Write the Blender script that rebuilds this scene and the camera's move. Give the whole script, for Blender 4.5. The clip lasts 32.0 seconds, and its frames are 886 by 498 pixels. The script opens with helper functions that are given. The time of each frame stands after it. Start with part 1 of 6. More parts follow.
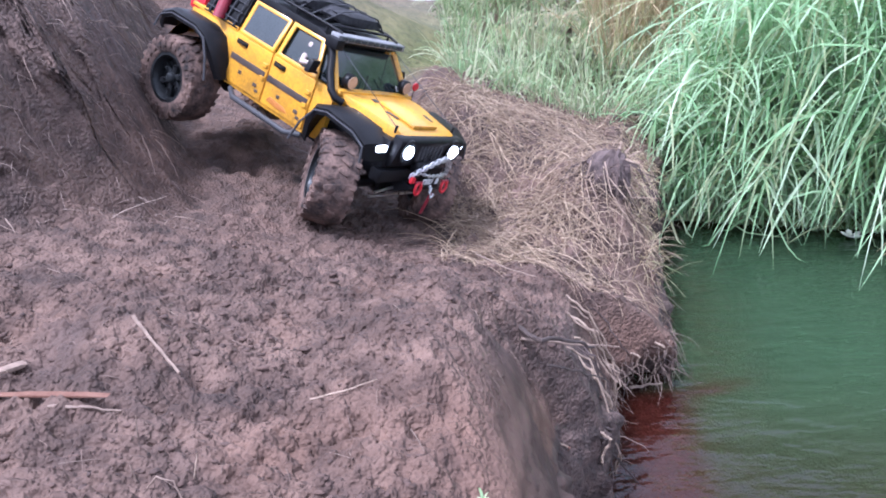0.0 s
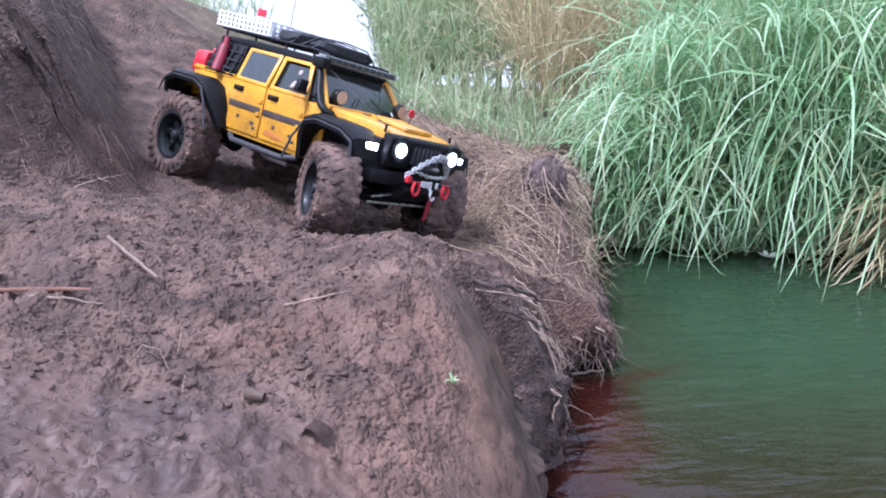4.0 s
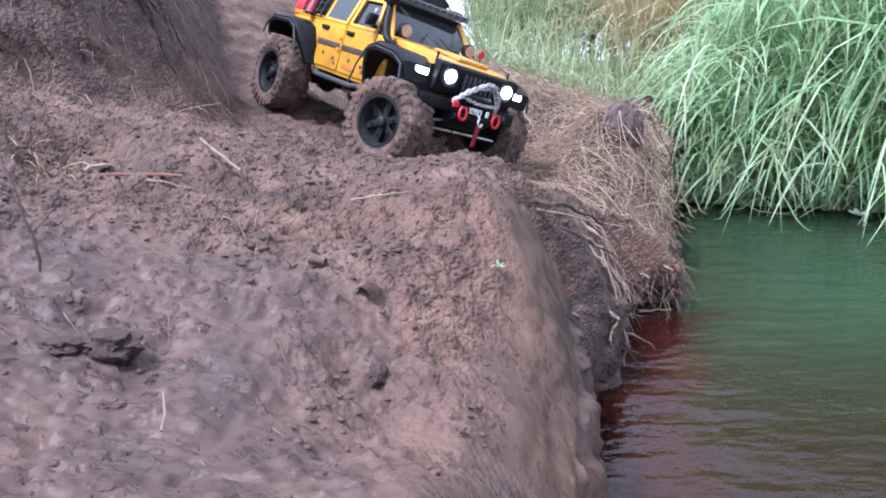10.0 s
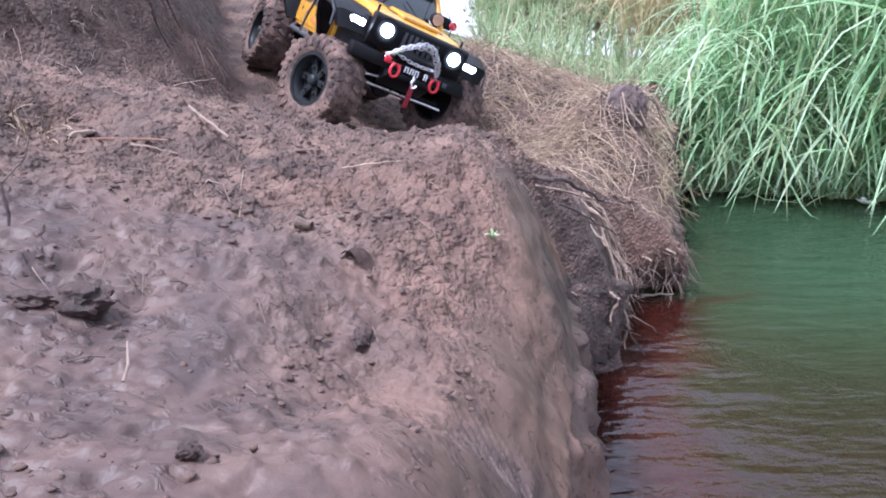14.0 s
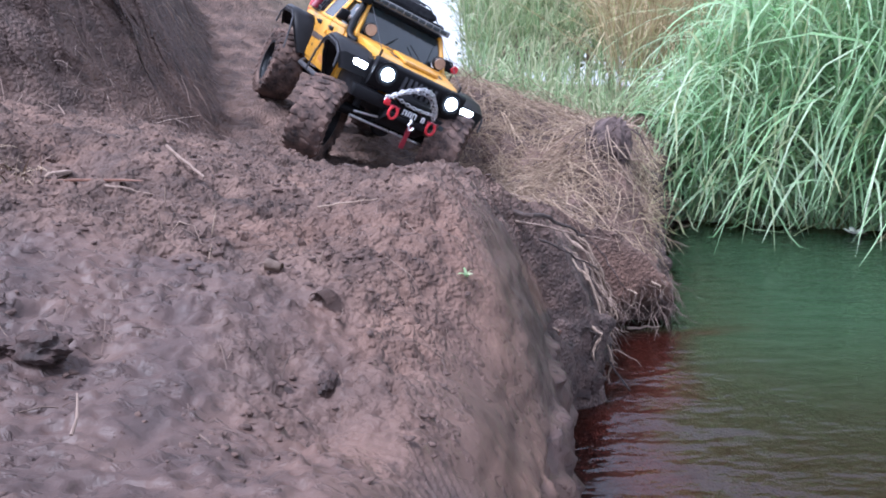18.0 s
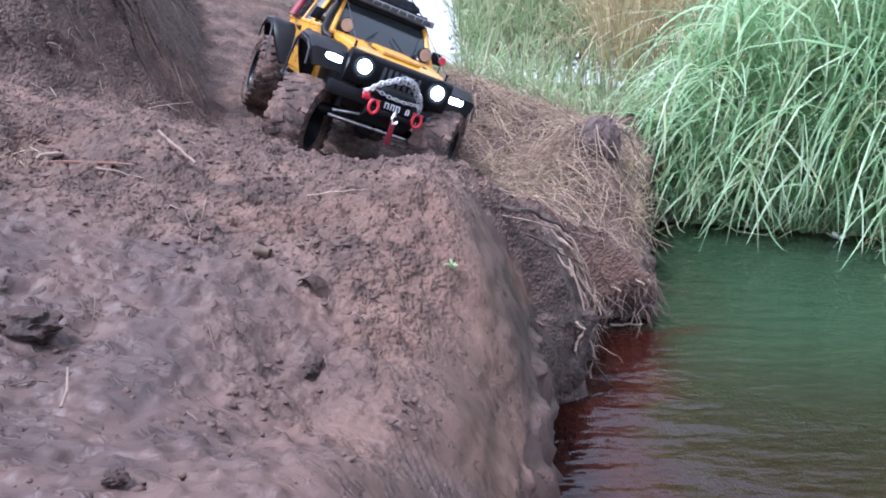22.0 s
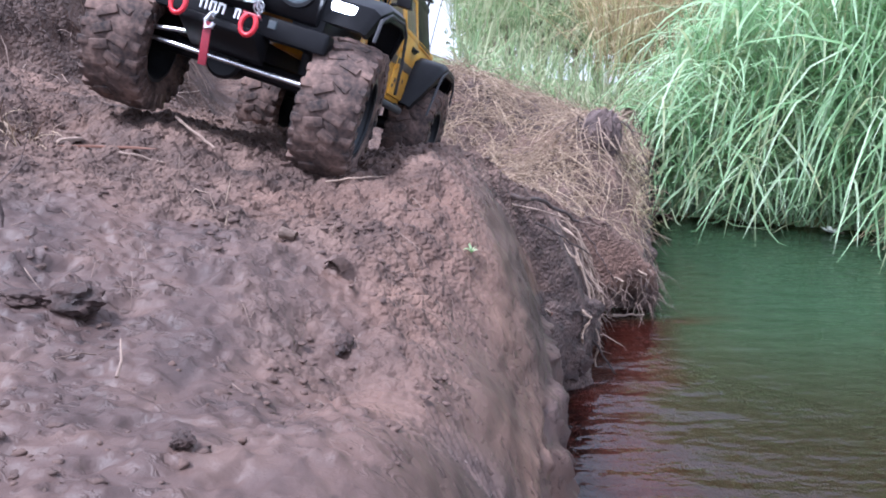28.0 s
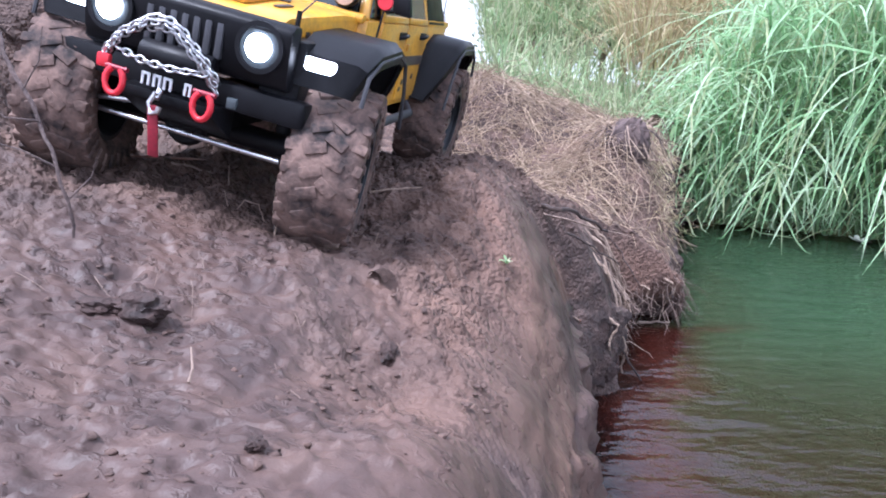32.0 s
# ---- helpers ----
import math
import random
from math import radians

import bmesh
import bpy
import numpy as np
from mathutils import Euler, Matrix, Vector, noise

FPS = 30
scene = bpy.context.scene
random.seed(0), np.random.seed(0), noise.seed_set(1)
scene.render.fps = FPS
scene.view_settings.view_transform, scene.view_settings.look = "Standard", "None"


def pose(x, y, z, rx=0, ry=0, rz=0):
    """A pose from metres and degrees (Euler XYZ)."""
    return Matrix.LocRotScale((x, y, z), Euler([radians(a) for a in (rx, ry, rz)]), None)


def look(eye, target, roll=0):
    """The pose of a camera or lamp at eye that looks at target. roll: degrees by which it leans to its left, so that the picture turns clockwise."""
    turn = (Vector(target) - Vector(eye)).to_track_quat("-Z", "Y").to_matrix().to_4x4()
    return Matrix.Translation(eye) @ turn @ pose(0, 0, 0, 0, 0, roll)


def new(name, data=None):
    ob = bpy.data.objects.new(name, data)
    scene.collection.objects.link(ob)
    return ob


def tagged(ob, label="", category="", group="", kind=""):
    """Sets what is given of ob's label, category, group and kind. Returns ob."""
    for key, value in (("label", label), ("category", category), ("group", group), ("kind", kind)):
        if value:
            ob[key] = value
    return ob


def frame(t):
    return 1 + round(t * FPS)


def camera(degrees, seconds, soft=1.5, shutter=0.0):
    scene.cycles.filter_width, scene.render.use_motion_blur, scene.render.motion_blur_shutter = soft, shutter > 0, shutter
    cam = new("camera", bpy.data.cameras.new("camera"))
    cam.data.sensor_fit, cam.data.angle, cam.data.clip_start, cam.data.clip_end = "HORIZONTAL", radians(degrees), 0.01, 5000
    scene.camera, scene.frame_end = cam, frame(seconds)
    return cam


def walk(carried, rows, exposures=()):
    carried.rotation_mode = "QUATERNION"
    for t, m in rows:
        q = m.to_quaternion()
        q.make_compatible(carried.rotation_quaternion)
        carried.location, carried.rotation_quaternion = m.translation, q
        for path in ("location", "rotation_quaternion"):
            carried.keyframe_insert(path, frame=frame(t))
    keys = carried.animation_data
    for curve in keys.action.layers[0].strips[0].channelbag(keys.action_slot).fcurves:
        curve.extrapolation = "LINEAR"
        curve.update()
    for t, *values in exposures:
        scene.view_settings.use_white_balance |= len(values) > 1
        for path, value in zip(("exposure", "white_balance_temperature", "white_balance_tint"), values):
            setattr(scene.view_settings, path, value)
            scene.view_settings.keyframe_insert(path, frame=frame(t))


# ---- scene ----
cam = camera(59.76, 32.0, 1.9)


def view(x, y, z, yaw, pitch, roll):
    """A camera pose from its place and its turn to the left, up and over."""
    return pose(x, y, z, 0, 0, yaw) @ pose(0, 0, 0, 90 + pitch) @ pose(0, 0, 0, 0, 0, roll)


# seconds and stops: the clip's camera drifts a little
EXPOSURES = [(t, e + 0.75, float(np.interp(t, (3, 10, 14, 18, 25, 29), (5260, 5400, 5420, 5300, 5300, 5370))), float(np.interp(t, (3, 9), (21, 18)))) for t, e in ((0, 0.62), (1, 0.55), (3, 0.4), (6, 0.32), (9, 0.45), (12, 0.65), (14.5, 0.6), (17, 0.36), (21, 0.4), (25, 0.5), (29, 0.62), (32, 0.68))]
# seconds, place, turn, tilt and lean of the hand-held camera
PATH = [
    (0.0, 0.0045, 0.1347, 0.5760, -2.02, -21.33, -2.03),
    (0.5, -0.0050, 0.1168, 0.5497, -3.28, -19.65, -1.70),
    (1.0, -0.0128, 0.0964, 0.5161, -4.40, -17.51, -2.35),
    (1.5, -0.0187, 0.0793, 0.5042, -5.38, -16.71, -1.67),
    (2.0, -0.0238, 0.0635, 0.4976, -6.14, -16.22, -0.87),
    (2.5, -0.0329, 0.0639, 0.4858, -7.01, -15.87, -0.58),
    (3.0, -0.0343, 0.0622, 0.4808, -7.40, -15.71, -0.37),
    (3.5, -0.0341, 0.0583, 0.4752, -7.64, -15.46, -0.41),
    (5.5, -0.0224, 0.0546, 0.4600, -6.68, -15.12, -1.93),
    (6.0, -0.0249, 0.0470, 0.4555, -6.04, -15.00, -2.39),
    (6.5, -0.0307, 0.0415, 0.4481, -4.98, -14.89, -2.97),
    (7.0, -0.0345, 0.0384, 0.4448, -3.60, -15.11, -3.30),
    (7.5, -0.0401, 0.0331, 0.4433, -2.57, -15.57, -3.46),
    (8.0, -0.0481, 0.0226, 0.4431, -2.08, -16.15, -3.47),
    (8.5, -0.0500, 0.0169, 0.4453, -1.67, -16.75, -2.79),
    (9.0, -0.0433, 0.0102, 0.4466, -1.64, -17.09, -1.66),
    (9.5, -0.0253, -0.0023, 0.4411, -1.17, -17.17, -0.93),
    (10.0, -0.0066, -0.0079, 0.4236, -0.39, -16.88, -1.07),
    (10.5, 0.0083, -0.0148, 0.4155, 0.41, -17.04, -1.24),
    (11.0, 0.0117, -0.0140, 0.4094, 0.60, -17.22, -1.17),
    (11.5, 0.0101, -0.0146, 0.4056, 0.41, -17.67, -1.04),
    (12.0, 0.0064, -0.0122, 0.3993, 0.25, -17.98, -1.22),
    (12.5, 0.0021, -0.0063, 0.3922, 0.11, -18.02, -1.34),
    (13.0, -0.0000, 0.0000, 0.3874, -0.00, -17.81, -1.53),
    (13.5, 0.0010, 0.0020, 0.3923, 0.01, -17.74, -1.22),
    (14.0, 0.0026, 0.0038, 0.3982, 0.02, -17.15, -0.82),
    (14.5, 0.0064, 0.0050, 0.4050, 0.23, -16.55, -0.50),
    (16.5, 0.0164, 0.0088, 0.4072, 0.03, -15.06, -0.74),
    (17.0, 0.0179, 0.0081, 0.4039, -0.11, -14.83, -1.04),
    (17.5, 0.0187, 0.0076, 0.4035, -0.23, -14.83, -1.11),
    (18.0, 0.0207, 0.0062, 0.4059, -0.18, -15.08, -1.08),
    (18.5, 0.0212, 0.0062, 0.4068, -0.16, -15.24, -1.12),
    (19.0, 0.0212, 0.0043, 0.4047, -0.28, -15.07, -1.03),
    (19.5, 0.0203, 0.0032, 0.4027, -0.53, -14.92, -0.72),
    (20.0, 0.0205, 0.0009, 0.4023, -0.69, -14.88, -0.37),
    (20.5, 0.0208, -0.0001, 0.4025, -0.81, -14.97, -0.09),
    (21.0, 0.0207, -0.0013, 0.4017, -0.97, -14.93, 0.18),
    (21.5, 0.0215, -0.0025, 0.4033, -1.02, -15.16, 0.42),
    (22.0, 0.0217, -0.0034, 0.4049, -1.09, -15.41, 0.68),
    (22.5, 0.0222, -0.0034, 0.4056, -1.11, -15.58, 0.79),
    (23.0, 0.0226, -0.0033, 0.4049, -1.12, -15.60, 0.82),
    (23.5, 0.0240, -0.0040, 0.4055, -1.00, -15.69, 0.82),
    (24.0, 0.0248, -0.0047, 0.4050, -0.92, -15.68, 0.72),
    (24.5, 0.0238, -0.0047, 0.4032, -1.01, -15.55, 0.65),
    (25.0, 0.0238, -0.0059, 0.4029, -1.01, -15.53, 0.55),
    (25.5, 0.0185, -0.0072, 0.4010, -1.41, -15.33, 0.79),
    (27.5, 0.0004, -0.0147, 0.4001, -2.29, -15.58, 1.40),
    (28.0, -0.0010, -0.0141, 0.3993, -1.94, -15.71, 1.18),
    (28.5, -0.0018, -0.0150, 0.4003, -1.68, -15.71, 1.03),
    (29.0, -0.0017, -0.0161, 0.4034, -1.25, -15.74, 1.01),
    (29.5, -0.0030, -0.0159, 0.4059, -0.94, -15.62, 1.08),
    (30.0, -0.0047, -0.0174, 0.4094, -0.71, -15.54, 1.13),
    (30.5, -0.0068, -0.0193, 0.4160, -0.48, -15.84, 1.59),
    (31.0, -0.0105, -0.0208, 0.4185, -0.42, -16.11, 1.95),
    (31.5, -0.0137, -0.0264, 0.4167, -0.46, -16.08, 1.86),
    (32.0, -0.0134, -0.0333, 0.4138, -0.29, -15.82, 1.59),
]
walk(cam, [(row[0], view(*row[1:])) for row in PATH], EXPOSURES)

# ---- light ----
world = bpy.data.worlds.new("sky")
scene.world = world
world.use_nodes = True
wn = world.node_tree.nodes
sky = wn.new("ShaderNodeTexSky")
sky.sky_type = "NISHITA"
sky.sun_disc = False
sky.dust_density = 4.0
sky.sun_elevation, sky.sun_rotation = radians(63), radians(-119)
wn["Background"].inputs["Strength"].default_value = 0.15
# a bright overcast: thin white cloud over most of the sky
cloud_at = wn.new("ShaderNodeTexCoord")
cloud = wn.new("ShaderNodeTexNoise")
cloud.inputs["Scale"].default_value, cloud.inputs["Detail"].default_value = 2.5, 5
cover = wn.new("ShaderNodeMapRange")
cover.inputs["To Min"].default_value, cover.inputs["To Max"].default_value = 0.6, 0.95
veil = wn.new("ShaderNodeMixRGB")
veil.inputs[2].default_value = (5.0, 5.1, 5.3, 1)
for a, b in ((cloud_at.outputs["Generated"], cloud.inputs["Vector"]), (cloud.outputs["Fac"], cover.inputs["Value"]), (cover.outputs[0], veil.inputs[0]),
             (sky.outputs[0], veil.inputs[1]), (veil.outputs[0], wn["Background"].inputs["Color"])):
    world.node_tree.links.new(a, b)
sun = new("sun", bpy.data.lights.new("sun", "SUN"))
sun.data.energy, sun.data.angle, sun.data.color = 3.1, radians(12), (1, 0.97, 0.94)
sun.matrix_world = look((-2.7, -0.5, 6.0), (0, 1, 0))

# ---- materials ----
def material(name, base, rough=0.8, metal=0.0, spread=None, scale=40.0, fine=400.0, bump=0.3, depth=0.002, emit=0.0, coat=0.0, third=None, rnd=0.0):
    """A surface whose colour wanders between base and spread at two scales, with fine relief."""
    m = bpy.data.materials.new(name)
    m.use_nodes = True
    nt = m.node_tree
    n, link = nt.nodes, nt.links.new
    b = n["Principled BSDF"]
    b.inputs["Metallic"].default_value = metal
    b.inputs["Coat Weight"].default_value = coat
    coord = n.new("ShaderNodeTexCoord")
    big = n.new("ShaderNodeTexNoise")
    big.inputs["Scale"].default_value, big.inputs["Detail"].default_value = scale, 5
    small = n.new("ShaderNodeTexNoise")
    small.inputs["Scale"].default_value, small.inputs["Detail"].default_value = fine, 3
    for tex in (big, small):
        link(coord.outputs["Object"], tex.inputs["Vector"])
    add = n.new("ShaderNodeMath")
    add.operation = "MULTIPLY_ADD"
    add.inputs[1].default_value = 0.45
    link(small.outputs["Fac"], add.inputs[0])
    link(big.outputs["Fac"], add.inputs[2])
    ramp = n.new("ShaderNodeValToRGB")
    e = ramp.color_ramp.elements
    spread = spread or tuple(c * 0.7 for c in base)
    e[0].position, e[0].color = 0.52, (*spread, 1)
    e[1].position, e[1].color = 0.88, (*base, 1)
    if third:
        k = e.new(0.7)
        k.color = (*third, 1)
    link(add.outputs[0], ramp.inputs["Fac"])
    colour = ramp.outputs["Color"]
    if rnd:
        info = n.new("ShaderNodeObjectInfo")
        hsv = n.new("ShaderNodeHueSaturation")
        mul = n.new("ShaderNodeMapRange")
        mul.inputs["To Min"].default_value, mul.inputs["To Max"].default_value = 1 - rnd, 1 + rnd
        link(info.outputs["Random"], mul.inputs["Value"])
        link(mul.outputs[0], hsv.inputs["Value"])
        link(colour, hsv.inputs["Color"])
        colour = hsv.outputs["Color"]
    link(colour, b.inputs["Base Color"])
    rr = n.new("ShaderNodeMapRange")
    rr.inputs["To Min"].default_value, rr.inputs["To Max"].default_value = max(rough - 0.12, 0.02), min(rough + 0.15, 1)
    link(big.outputs["Fac"], rr.inputs["Value"])
    link(rr.outputs[0], b.inputs["Roughness"])
    if bump:
        bn = n.new("ShaderNodeBump")
        bn.inputs["Strength"].default_value, bn.inputs["Distance"].default_value = bump, depth
        link(add.outputs[0], bn.inputs["Height"])
        link(bn.outputs[0], b.inputs["Normal"])
    if emit:
        b.inputs["Emission Color"].default_value = (*base, 1)
        b.inputs["Emission Strength"].default_value = emit
    return m


def strand_material(name, colours, rough=0.7, trans=0.0):
    """Blades and straws: each separate piece takes its own tone."""
    m = bpy.data.materials.new(name)
    m.use_nodes = True
    n, link = m.node_tree.nodes, m.node_tree.links.new
    b = n["Principled BSDF"]
    geo = n.new("ShaderNodeNewGeometry")
    info = n.new("ShaderNodeObjectInfo")
    mix = n.new("ShaderNodeMath")
    mix.operation = "ADD"
    link(geo.outputs["Random Per Island"], mix.inputs[0])
    link(info.outputs["Random"], mix.inputs[1])
    frac = n.new("ShaderNodeMath")
    frac.operation = "FRACT"
    link(mix.outputs[0], frac.inputs[0])
    ramp = n.new("ShaderNodeValToRGB")
    e = ramp.color_ramp.elements
    for k, c in enumerate(colours):
        el = e[k] if k < 2 else e.new(1)
        el.color = (*c, 1)
    for k in range(len(colours)):
        e[k].position = k / (len(colours) - 1)
    coord = n.new("ShaderNodeTexCoord")
    tex = n.new("ShaderNodeTexNoise")
    tex.inputs["Scale"].default_value = 60
    link(coord.outputs["Object"], tex.inputs["Vector"])
    hsv = n.new("ShaderNodeHueSaturation")
    mr = n.new("ShaderNodeMapRange")
    mr.inputs["To Min"].default_value, mr.inputs["To Max"].default_value = 0.7, 1.3
    link(tex.outputs["Fac"], mr.inputs["Value"])
    link(mr.outputs[0], hsv.inputs["Value"])
    link(frac.outputs[0], ramp.inputs["Fac"])
    link(ramp.outputs["Color"], hsv.inputs["Color"])
    link(hsv.outputs["Color"], b.inputs["Base Color"])
    b.inputs["Roughness"].default_value = rough
    if trans:
        t = n.new("ShaderNodeBsdfTranslucent")
        link(hsv.outputs["Color"], t.inputs["Color"])
        ms = n.new("ShaderNodeMixShader")
        ms.inputs["Fac"].default_value = trans
        link(b.outputs[0], ms.inputs[1])
        link(t.outputs[0], ms.inputs[2])
        link(ms.outputs[0], n["Material Output"].inputs["Surface"])
    return m


def ground_material():
    """Red-brown mud: dry crumbly patches, smooth wet violet-grey patches, rusty clay."""
    m = bpy.data.materials.new("river_mud")
    m.use_nodes = True
    n, link = m.node_tree.nodes, m.node_tree.links.new
    b = n["Principled BSDF"]
    coord = n.new("ShaderNodeTexCoord")

    def tex(scale, detail=5.0, rough=0.6):
        k = n.new("ShaderNodeTexNoise")
        k.inputs["Scale"].default_value, k.inputs["Detail"].default_value, k.inputs["Roughness"].default_value = scale, detail, rough
        link(coord.outputs["Object"], k.inputs["Vector"])
        return k.outputs["Fac"]

    def ramp(value, stops):
        k = n.new("ShaderNodeValToRGB")
        e = k.color_ramp.elements
        for i, (p, c) in enumerate(stops):
            el = e[i] if i < 2 else e.new(p)
            el.position, el.color = p, (*c, 1)
        link(value, k.inputs["Fac"])
        return k.outputs["Color"]

    def mix(fac, a, c, kind="MIX"):
        k = n.new("ShaderNodeMixRGB")
        k.blend_type = kind
        for s, v in ((0, fac), (1, a), (2, c)):
            if isinstance(v, float):
                k.inputs[s].default_value = v
            else:
                link(v, k.inputs[s])
        return k.outputs[0]

    attr = n.new("ShaderNodeVertexColor")
    attr.layer_name = "wet"
    sep = n.new("ShaderNodeSeparateColor")
    link(attr.outputs["Color"], sep.inputs[0])
    wet, clay, green = sep.outputs[0], sep.outputs[1], sep.outputs[2]
    grain = tex(420, 3)
    patch = tex(22, 4, 0.5)
    dry = ramp(patch, ((0.3, (0.05, 0.03, 0.024)), (0.5, (0.095, 0.058, 0.045)), (0.72, (0.165, 0.104, 0.08))))
    damp = ramp(tex(26, 4, 0.55), ((0.3, (0.038, 0.022, 0.019)), (0.5, (0.066, 0.039, 0.033)), (0.7, (0.1, 0.06, 0.047))))
    rust = ramp(tex(30, 5), ((0.3, (0.085, 0.044, 0.031)), (0.7, (0.19, 0.108, 0.077))))
    grass = ramp(tex(6, 5), ((0.3, (0.06, 0.08, 0.025)), (0.7, (0.2, 0.19, 0.08))))
    col = mix(wet, dry, damp)
    col = mix(clay, col, rust)
    col = mix(green, col, grass)
    # dark soil tone; on the undercut wall it also carries painted shade
    soil_shade = ramp(tex(60, 3, 0.55), ((0.35, (0.036, 0.023, 0.02)), (0.65, (0.105, 0.069, 0.058))))
    col = mix(attr.outputs["Alpha"], soil_shade, col)
    dark = ramp(tex(48, 2.5, 0.5), ((0.34, (0.34, 0.3, 0.3)), (0.5, (1, 1, 1))))
    much = n.new("ShaderNodeMapRange")
    much.inputs["To Min"].default_value, much.inputs["To Max"].default_value = 0.55, 0.1
    link(wet, much.inputs["Value"])
    col = mix(much.outputs[0], col, dark, "MULTIPLY")
    fleck = ramp(tex(95, 2, 0.5), ((0.28, (0.42, 0.38, 0.38)), (0.36, (1, 1, 1))))
    col = mix(0.6, col, fleck, "MULTIPLY")
    col = mix(0.1, col, ramp(grain, ((0.3, (0.6, 0.6, 0.6)), (0.7, (1.25, 1.2, 1.15)))), "MULTIPLY")
    flat = n.new("ShaderNodeMapping")
    flat.inputs["Scale"].default_value = (1.0, 1.7, 1.0)
    link(coord.outputs["Object"], flat.inputs["Vector"])
    chop = n.new("ShaderNodeTexNoise")
    chop.inputs["Scale"].default_value, chop.inputs["Detail"].default_value, chop.inputs["Distortion"].default_value = 105, 3.5, 0.6
    link(flat.outputs[0], chop.inputs["Vector"])
    chips = ramp(chop.outputs["Fac"], ((0.54, (0, 0, 0)), (0.68, (1, 1, 1))))
    chips = mix(1.0, chips, ramp(tex(16, 3, 0.5), ((0.4, (0.05, 0.05, 0.05)), (0.58, (1, 1, 1)))), "MULTIPLY")
    chips = mix(1.0, chips, wet, "MULTIPLY")
    col = mix(chips, col, mix(1.0, col, ramp(tex(9, 2), ((0.4, (0.55, 0.52, 0.52)), (0.6, (0.72, 0.68, 0.66)))), "MULTIPLY"))
    link(col, b.inputs["Base Color"])
    rr = n.new("ShaderNodeMapRange")
    rr.inputs["To Min"].default_value, rr.inputs["To Max"].default_value = 0.86, 0.6
    link(wet, rr.inputs["Value"])
    link(rr.outputs[0], b.inputs["Roughness"])
    b1 = n.new("ShaderNodeBump")
    b1.inputs["Strength"].default_value, b1.inputs["Distance"].default_value = 1.0, 0.0045
    cell = n.new("ShaderNodeTexVoronoi")
    cell.feature = "SMOOTH_F1"
    cell.inputs["Scale"].default_value, cell.inputs["Randomness"].default_value = 290, 1.0
    warp = n.new("ShaderNodeVectorMath")
    warp.operation = "MULTIPLY_ADD"
    wob = n.new("ShaderNodeTexNoise")
    wob.inputs["Scale"].default_value = 120
    link(coord.outputs["Object"], wob.inputs["Vector"])
    link(wob.outputs["Color"], warp.inputs[0])
    warp.inputs[1].default_value = (0.006, 0.006, 0.006)
    link(coord.outputs["Object"], warp.inputs[2])
    link(warp.outputs[0], cell.inputs["Vector"])
    hill = n.new("ShaderNodeMath")
    hill.operation = "MULTIPLY_ADD"
    hill.inputs[1].default_value = -0.8
    link(cell.outputs["Distance"], hill.inputs[0])
    link(tex(140, 2.5, 0.5), hill.inputs[2])
    link(hill.outputs[0], b1.inputs["Height"])
    gate = n.new("ShaderNodeMapRange")
    gate.inputs["To Min"].default_value, gate.inputs["To Max"].default_value = 1.0, 0.05
    link(wet, gate.inputs["Value"])
    link(gate.outputs[0], b1.inputs["Strength"])
    b2 = n.new("ShaderNodeBump")
    b2.inputs["Strength"].default_value, b2.inputs["Distance"].default_value = 0.3, 0.0012
    link(grain, b2.inputs["Height"])
    b3 = n.new("ShaderNodeBump")
    b3.inputs["Strength"].default_value, b3.inputs["Distance"].default_value = 0.8, 0.0017
    link(chips, b3.inputs["Height"])
    link(b1.outputs[0], b3.inputs["Normal"])
    link(b3.outputs[0], b2.inputs["Normal"])
    link(b2.outputs[0], b.inputs["Normal"])
    return m


